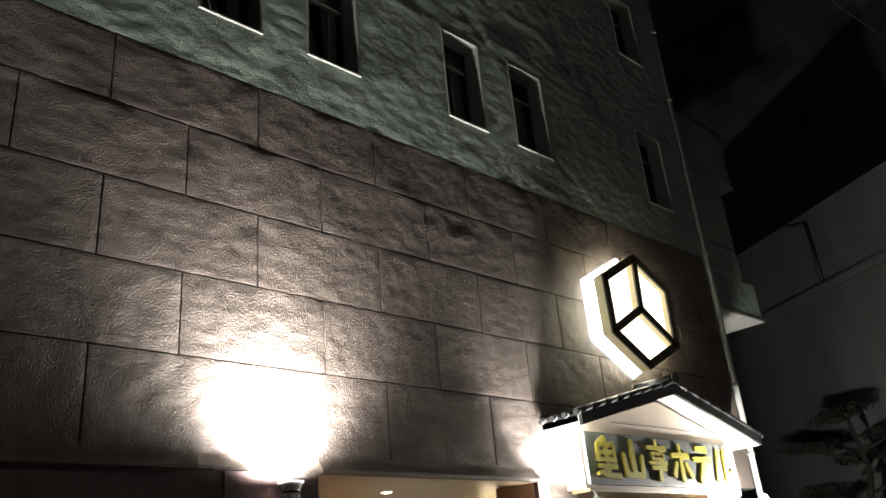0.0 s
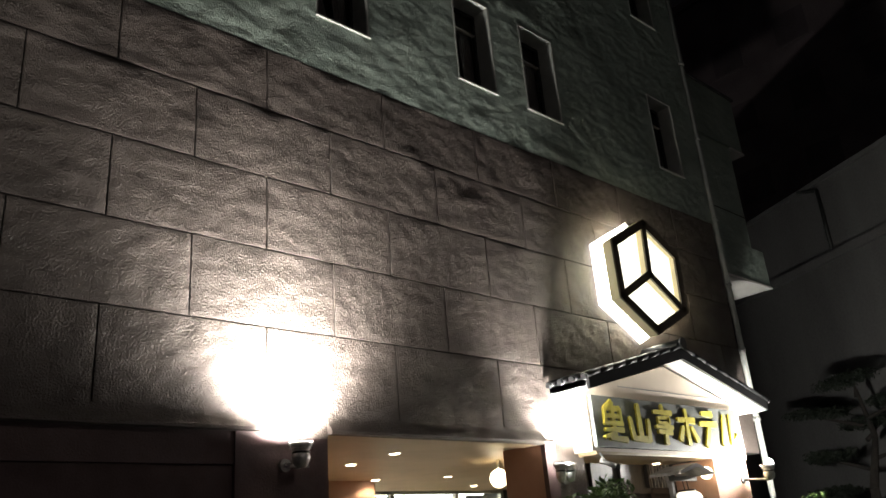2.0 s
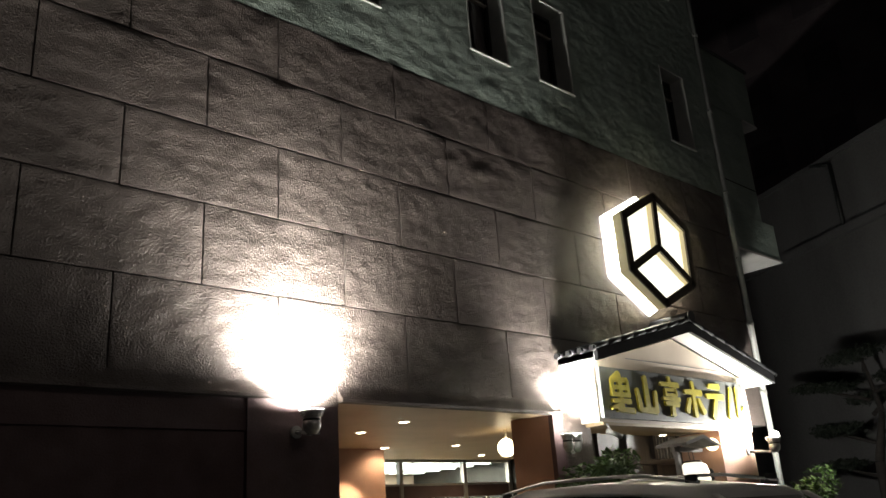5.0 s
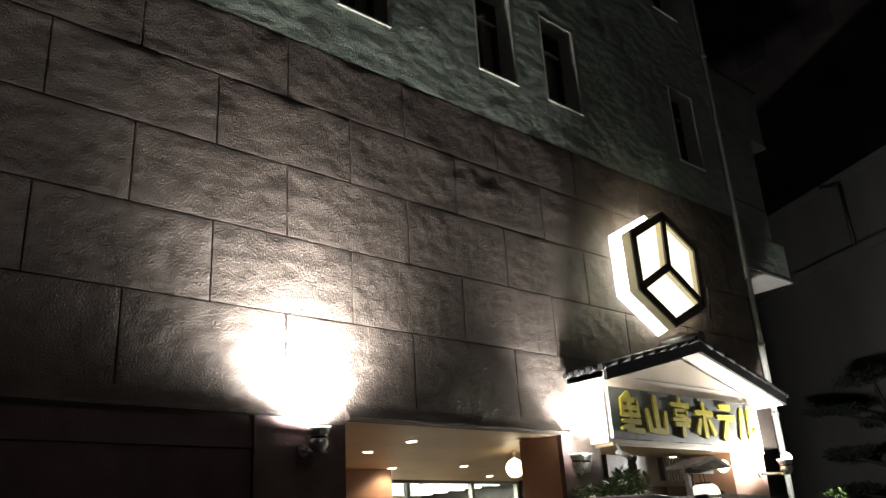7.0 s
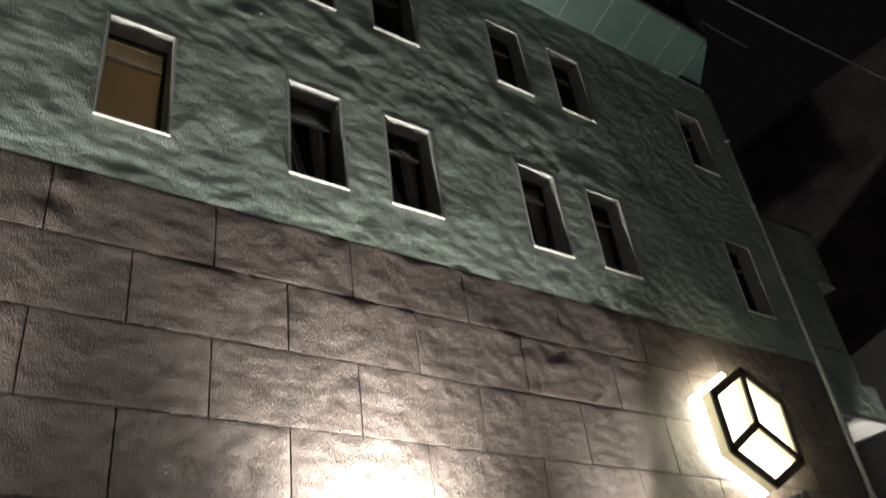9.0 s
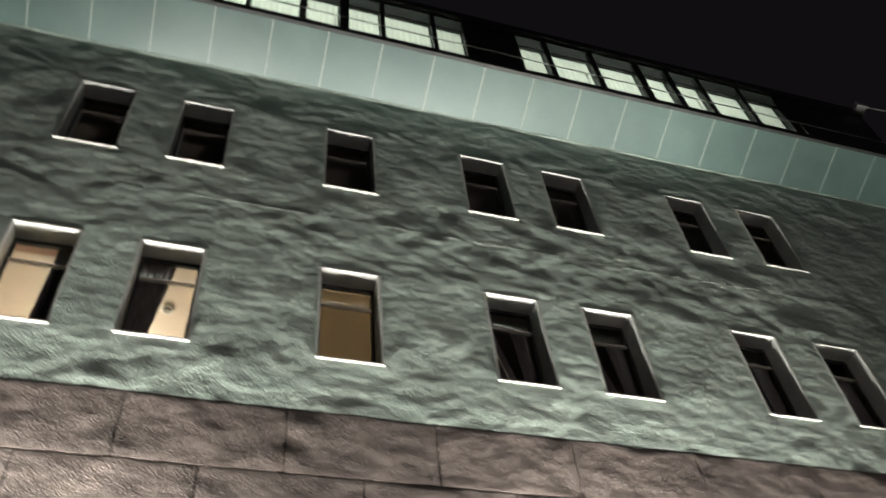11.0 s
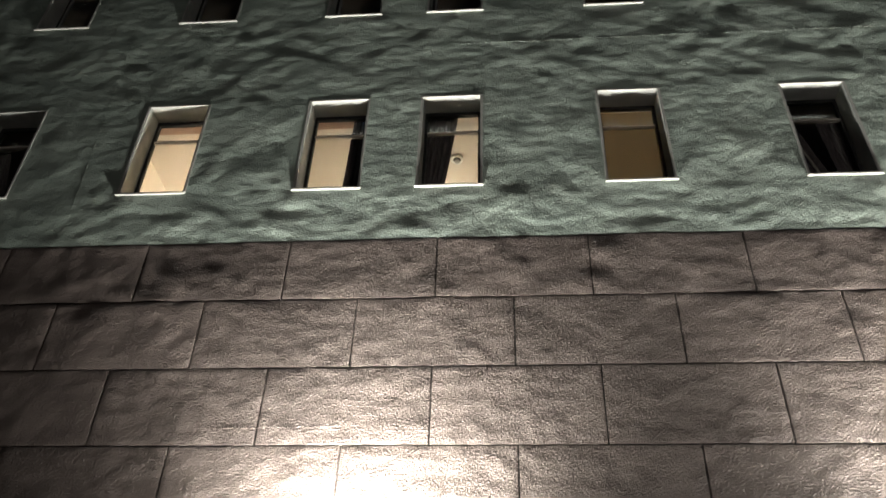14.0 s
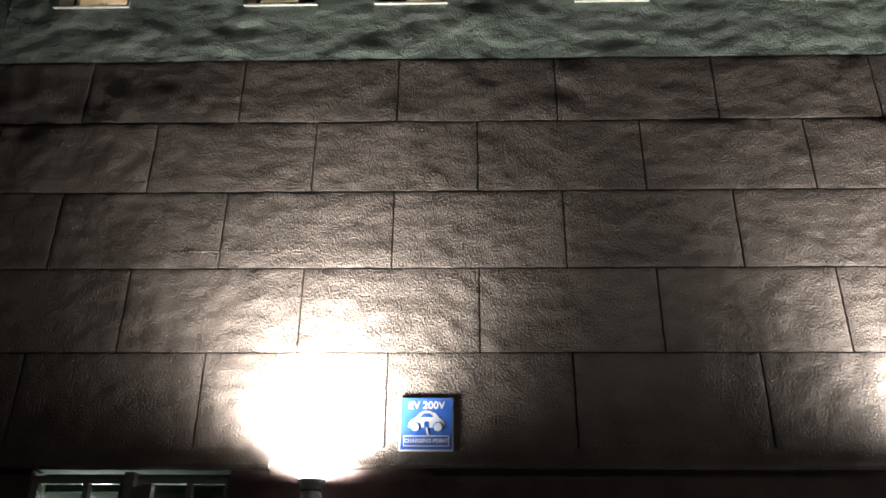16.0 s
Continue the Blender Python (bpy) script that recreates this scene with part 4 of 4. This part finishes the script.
        for xx in (.95, 3.95):
            tyre = part("wheel", T((xx, s * .93, .33), (xx, s * .70, .33), .33, seg=28), M_RUBBER, car)
            part("rim", T((xx, s * .935, .33), (xx, s * .91, .33), .21, .23, seg=20), M_CHROME, tyre)
    part("bumper", B(-.06, .10, -.72, .72, .32, .56, bevel=.04), paint, car)
    part("wiper", T((3.95, -.45, 1.09), (3.75, .1, 1.24), .01, seg=6), M_RUBBER, car)
    part("paper_slip", B(3.30, 3.36, -.42, -.26, 1.53, 1.535), M_WHITE, car)
    return car


wagon((6.08, -0.85, 0.0), "pearl white estate car with roof rails backed up to the entrance", M_CARPAINT, -90)
wagon((13.3, -2.6, -0.12), "silver estate car parked further along the forecourt", M_CARGREY, 8)

# ---- shrubs and a pine ----
def leaves(bm, c, rad, n, size, rng, flat=1.0):
    for _ in range(n):
        d = Vector((rng.gauss(0, 1), rng.gauss(0, 1), rng.gauss(0, 1))).normalized() * rad * rng.random() ** 0.4
        p = Vector(c) + Vector((d.x, d.y, d.z * flat))
        q = Euler((rng.uniform(-.9, .9), rng.uniform(-.9, .9), rng.uniform(0, 6.3))).to_matrix()
        s = size * rng.uniform(.6, 1.3)
        v = [bm.verts.new(p + q @ Vector(o)) for o in ((-s, 0, 0), (-.2 * s, -.33 * s, .08 * s), (s, 0, -.1 * s), (-.2 * s, .33 * s, .08 * s))]
        bm.faces.new(v)


def shrub(at, height, rad, label, seed):
    rng = random.Random(seed)
    sh = thing("shrub", at, label, "shrub", "entrance shrubs")
    part("pot", loft(bmesh.new(), [[(r * math.cos(a * math.pi / 8), r * math.sin(a * math.pi / 8), z) for a in range(16)] for r, z in ((.17, 0), (.24, .30), (.26, .42), (.24, .43))]), M_BROWN, sh, "dark glazed plant pot")
    bm = bmesh.new()
    tips = []
    for i in range(7):
        a = i * 0.9
        tip = (math.cos(a) * rad * .55, math.sin(a) * rad * .55, height - rad * (0.3 + 0.9 * rng.random()))
        tube(bm, (0.03 * math.cos(a), 0.03 * math.sin(a), .40), tip, .018, .007, seg=6)
        tips.append(tip)
    part("stem", bm, M_BARK, sh)
    bm = bmesh.new()
    for t in tips:
        leaves(bm, t, rad * .62, 150, .062, rng, .8)
    leaves(bm, (0, 0, height - rad * .8), rad * .9, 260, .06, rng, .8)
    part("foliage", bm, M_LEAF, sh)


shrub((7.85, -0.62, 0), 2.28, .45, "leafy green shrub in a pot beside the porch pilaster", 3)
shrub((12.75, -0.75, 0), 2.06, .48, "bushy pale-leaved shrub in a pot beside the salmon pillar", 5)

rng = random.Random(11)
pine = thing("pine_tree", (18.2, 0.1, 0), "dark pruned pine with flat needle pads against the night", "tree")
bm = bmesh.new()
trunk = [(0, 0, 0), (.1, .1, 1.2), (-.1, .0, 2.3), (.1, -.2, 3.3), (0, -.1, 4.3)]
for i, (a, b) in enumerate(zip(trunk, trunk[1:])):
    tube(bm, a, b, .15 - .03 * i, .12 - .03 * i, seg=10)
pads = [(0, -.1, 4.5, .75), (.1, -.9, 4.0, .6), (-.1, .75, 3.9, .65), (.2, -1.1, 3.2, .7), (-.2, .7, 3.0, .6), (.4, -.2, 3.6, .7), (.3, .9, 2.3, .55), (-.3, -.8, 2.4, .55)]
for x, y, z, r in pads:
    tube(bm, (0.05, -.05, z - .35), (x, y, z - .06), .05, .02, seg=6)
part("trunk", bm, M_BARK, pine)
bm = bmesh.new()
for x, y, z, r in pads:
    for k in range(5):
        leaves(bm, (x + rng.uniform(-.4, .4) * r, y + rng.uniform(-.6, .6) * r, z + rng.uniform(-.06, .08)), r * .6, 150, .07, rng, .28)
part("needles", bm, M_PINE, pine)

# ---- side wing, downpipe ----
wing = tagged(new("side_wing"), "grey-green stucco side wing with stepped ledges beside the hotel", "building", "", "structure")
for a, b, z0, z1, y0 in ((13.40, 15.85, 9.32, 10.62, 0.2), (13.40, 15.30, 7.02, 9.30, 0.22), (13.40, 15.72, 6.24, 7.0, 0.2)):
    part("volume", B(a, b, y0, 4.5, z0, z1, bevel=0.015), M_GREEN, wing)
part("coping", B(13.38, 15.9, 0.16, 4.55, 10.62, 10.68, bevel=0.01), M_NEIGH, wing)
part("underside", B(13.40, 15.74, 0.18, 4.5, 6.20, 6.24), M_WHITE, wing, "white painted underside")
part("ledge", B(15.30, 15.87, 0.18, 1.2, 9.26, 9.31), M_WHITE, wing)
part("foot", B(13.40, 15.0, 2.2, 4.5, 0, 6.20), M_NEIGH, wing)
part("joint", B(13.40, 15.30, 0.214, 0.222, 7.66, 7.68), M_JOINT, wing)
pipe = thing("downpipe", (13.47, -0.02, 0), "grey rain downpipe with collars at the wall's corner", "pipe")
part("tube", T((0, 0, 0), (0, 0, 13.6), .05, seg=12), M_REVEAL, pipe)
for z in (1.5, 3.4, 4.6, 5.8, 7.1, 8.8, 10.5, 12.2):
    part("collar", T((0, 0, z), (0, 0, z + .07), .062, seg=12), M_REVEAL, pipe)
    part("clip", B(-.10, -.03, -.02, .02, z + .02, z + .05), M_ALU, pipe)

# ---- neighbours ----
nb = thing("neighbour_building", (19.42, 0, 0), "plain grey rendered neighbouring building, unlit at night", "building")
nb.rotation_euler = (0, 0, radians(-25))
part("wall", B(0, 10, -10, 7.0, 0, 9.5), M_NEIGH, nb)
part("coping", B(-.08, 10.1, -10.1, 7.1, 9.5, 9.62), M_NEIGH, nb)
part("ledge", B(-.14, 0, -10, 7.0, 7.55, 7.75), M_NEIGH, nb)
part("drain", T((-.07, .15, 7.75), (-.07, .15, 9.35), .05, seg=8), M_DARKMETAL, nb)
part("drain_elbow", T((-.07, .15, 9.35), (-.07, .75, 9.55), .05, seg=8), M_DARKMETAL, nb)
tall = thing("apartment_block", (32.0, 0, 0), "tall unlit apartment block in the dark distance", "building")
part("wall", B(0, 12, -7, 9.0, 0, 25.5), M_DARKBLDG, tall)
part("roof", B(-.2, 12.2, -7.2, 9.2, 25.5, 25.9), M_DARKBLDG, tall)
for i in range(7):
    for j in range(5):
        wn = part("window", B(-.03, 0.02, -5.8 + j * 3.0, -4.4 + j * 3.0, 2 + i * 3.2, 3.5 + i * 3.2), M_DIMGLASS, tall)
        part("sill", B(-.08, 0.0, -5.9 + j * 3.0, -4.3 + j * 3.0, 1.92 + i * 3.2, 2 + i * 3.2), M_DARKBLDG, wn)

# ---- overhead cable ----
cb = thing("overhead_cable", (0, 0, 0), "thin pale overhead cable crossing the night sky", "cable")
bm = bmesh.new()
pts = [CABLE_A.lerp(CABLE_B, i / 24) - Vector((0, 0, 0.5 * (1 - (2 * i / 24 - 1) ** 2))) for i in range(25)]
for a, b in zip(pts, pts[1:]):
    tube(bm, a, b, .016, seg=6, caps=False)
part("wire", bm, M_ALU, cb)
part("anchor", B(CABLE_A.x - .2, CABLE_A.x + .05, CABLE_A.y - .05, CABLE_A.y + .14, CABLE_A.z - .06, CABLE_A.z + .06), M_ALU, cb)

# ---- lantern, globes ----
ln = thing("paper_lantern", (10.15, -0.48, 0), "lit white paper lantern under a small roofed stand", "lantern")
part("post", B(-.34, -.28, .0, .06, 0, 2.42), M_GREYWOOD, ln)
part("beam", B(-.40, .30, .0, .06, 2.36, 2.42), M_GREYWOOD, ln)
part("roof_board", prism(bmesh.new(), [(-.44, 2.42), (0, 2.52), (.36, 2.42), (.36, 2.46), (0, 2.57), (-.44, 2.46)], -.22, .26), M_GREYWOOD, ln, "small wooden roof")
prof = [(.11, 1.66), (.17, 1.70), (.20, 1.80), (.205, 1.95), (.20, 2.08), (.17, 2.18), (.11, 2.22)]
lb = part("paper_body", loft(bmesh.new(), [[(r * math.cos(a * math.pi / 12), r * math.sin(a * math.pi / 12), z) for a in range(24)] for r, z in prof]), M_LANTERN, ln, "glowing ribbed white paper")
for z in (1.655, 2.215):
    part("rim", T((0, 0, z), (0, 0, z + .025), .115, seg=20), M_RUBBER, lb)
for s in (-.05, .05):
    part("hanger", T((s, 0, 2.23), (s, .02, 2.38), .006, seg=6), M_RUBBER, ln)
for a, b in ((2.06, 2.10), (1.98, 2.01), (1.90, 1.93)):
    part("mark_bar", B(.10, .17, -.19, -.15, a, b), M_RUBBER, ln)
part("mark_bar", B(.125, .145, -.19, -.15, 1.86, 2.12), M_RUBBER, ln)
for at, up in (((8.6, 1.5, 2.62), True), ((11.12, -0.25, 2.50), False)):
    gb = thing("globe_lamp", at, "frosted glass globe lamp, switched on", "lamp", "globe lamps")
    part("globe", ball(bmesh.new(), (0, 0, 0), .13 if up else .09), M_GLOBE, gb)
    if up:
        part("stem", T((0, 0, .12), (0, 0, CZ - at[2]), .02, seg=10), M_CHROME, gb)
    else:
        part("stem", T((.08, 0, 0), (.20, 0, 0), .02, seg=10), M_CHROME, gb)
cm = thing("security_camera", (8.16, -0.10, 2.52), "small round dark security camera on the pilaster", "camera")
part("dome", ball(bmesh.new(), (0, -.04, 0), .075, seg=16), M_CHROME, cm)
part("mount", T((0, .0, 0), (0, .09, 0), .05, seg=14), M_DARKMETAL, cm)

bc = thing("security_camera", (8.52, -0.34, 2.62), "small pale bullet camera under the porch edge", "camera")
part("barrel", T((0, 0, 0), (0.20, -0.10, -0.09), .032, seg=14), M_ALU, bc)
part("hood", T((0.17, -0.085, -0.076), (0.22, -0.11, -0.099), .038, seg=14, caps=False), M_DARKMETAL, bc)
part("bracket", T((0.06, -0.03, -0.02), (0.06, 0.04, 0.10), .014, seg=8), M_ALU, bc)

# ---- street lamp across the forecourt: unseen, inferred from the lit car roof, added as fill ----
sl_ = thing("unseen_street_lamp", (3.5, -11.1, 0), "unseen street lamp added as fill light for the forecourt", "street lamp")
part("pole", T((0, 0, 0), (0, 0, 6.4), .09, .06, seg=14), M_NEIGH, sl_)
part("base_plate", B(-.18, .18, -.18, .18, 0, .05, bevel=.01), M_NEIGH, sl_)
part("arm", T((0, 0, 6.35), (0, .9, 6.6), .035, seg=10), M_NEIGH, sl_)
hd = part("head", B(-.14, .14, .80, 1.35, 6.56, 6.68, bevel=.03), M_CHROME, sl_)
part("lens", B(-.11, .11, .85, 1.30, 6.545, 6.56), M_DOWN, hd)
lamp("street_fill", "POINT", Matrix.Translation((3.5, -10.0, 6.45)), STREET, (1.0, 0.90, 0.84), 0.15)

# ---- the wall's blocks, course by course ----
def block(x0, x1, z0, z1):
    bm = bmesh.new()
    g = 0.0078
    a, b = span(x0 + g, x1 - g, 0.066), span(z0 + g, z1 - g, 0.066)
    a = [a[0], a[0] + 0.012] + a[1:-1] + [a[-1] - 0.012, a[-1]]
    b = [b[0], b[0] + 0.012] + b[1:-1] + [b[-1] - 0.012, b[-1]]
    na, nb = len(a), len(b)
    vv = []
    for j, z in enumerate(b):
        row = []
        for i, x in enumerate(a):
            edge = i in (0, na - 1) or j in (0, nb - 1)
            row.append(bm.verts.new((x, (-0.0005 if edge else -0.002) - block_relief(x, z), z)))
        vv.append(row)
    for j in range(nb - 1):
        for i in range(na - 1):
            bm.faces.new((vv[j][i], vv[j][i + 1], vv[j + 1][i + 1], vv[j + 1][i])).smooth = True
    rim = [vv[0][i] for i in range(na)] + [vv[j][-1] for j in range(1, nb)] + [vv[-1][i] for i in range(na - 2, -1, -1)] + [vv[j][0] for j in range(nb - 2, 0, -1)]
    rim = [bm.verts.new(v.co) for v in rim]
    back = [bm.verts.new((v.co.x, 0.03, v.co.z)) for v in rim]
    for i in range(len(rim)):
        j = (i + 1) % len(rim)
        bm.faces.new((rim[j], rim[i], back[i], back[j]))
    return part("block", bm, M_BLOCK, wall)


for j in range(5):
    top, bot = COURSES[j], COURSES[j + 1]
    off = 0.5 if j % 2 == 0 else 0.0
    for k in range(-8, 10):
        a, b = (k + off) * 1.6, (k + off + 1) * 1.6
        a, b = max(a, XL), min(b, XR)
        if b - a > 0.05:
            block(a, b, bot, top)


# old trowel lines and a patch's outline in the plaster of the blocks
def block_depth(x, z):
    return 0.002 + block_relief(x, z)


for p0, p1 in (((-2.95, 4.83), (-2.97, 5.42)), ((-2.98, 4.82), (-1.62, 4.84)), ((-2.45, 3.92), (-2.46, 4.58)), ((-3.67, 6.22), (-3.24, 5.95)),
               ((-3.02, 5.50), (-3.05, 6.20)), ((5.45, 4.70), (5.47, 5.36)), ((5.43, 3.90), (5.44, 4.60)), ((2.27, 4.30), (2.36, 4.03))):
    ridge("trowel_line", p0, p1, 0.018, 0.002, block_depth, M_BLOCK, wall)
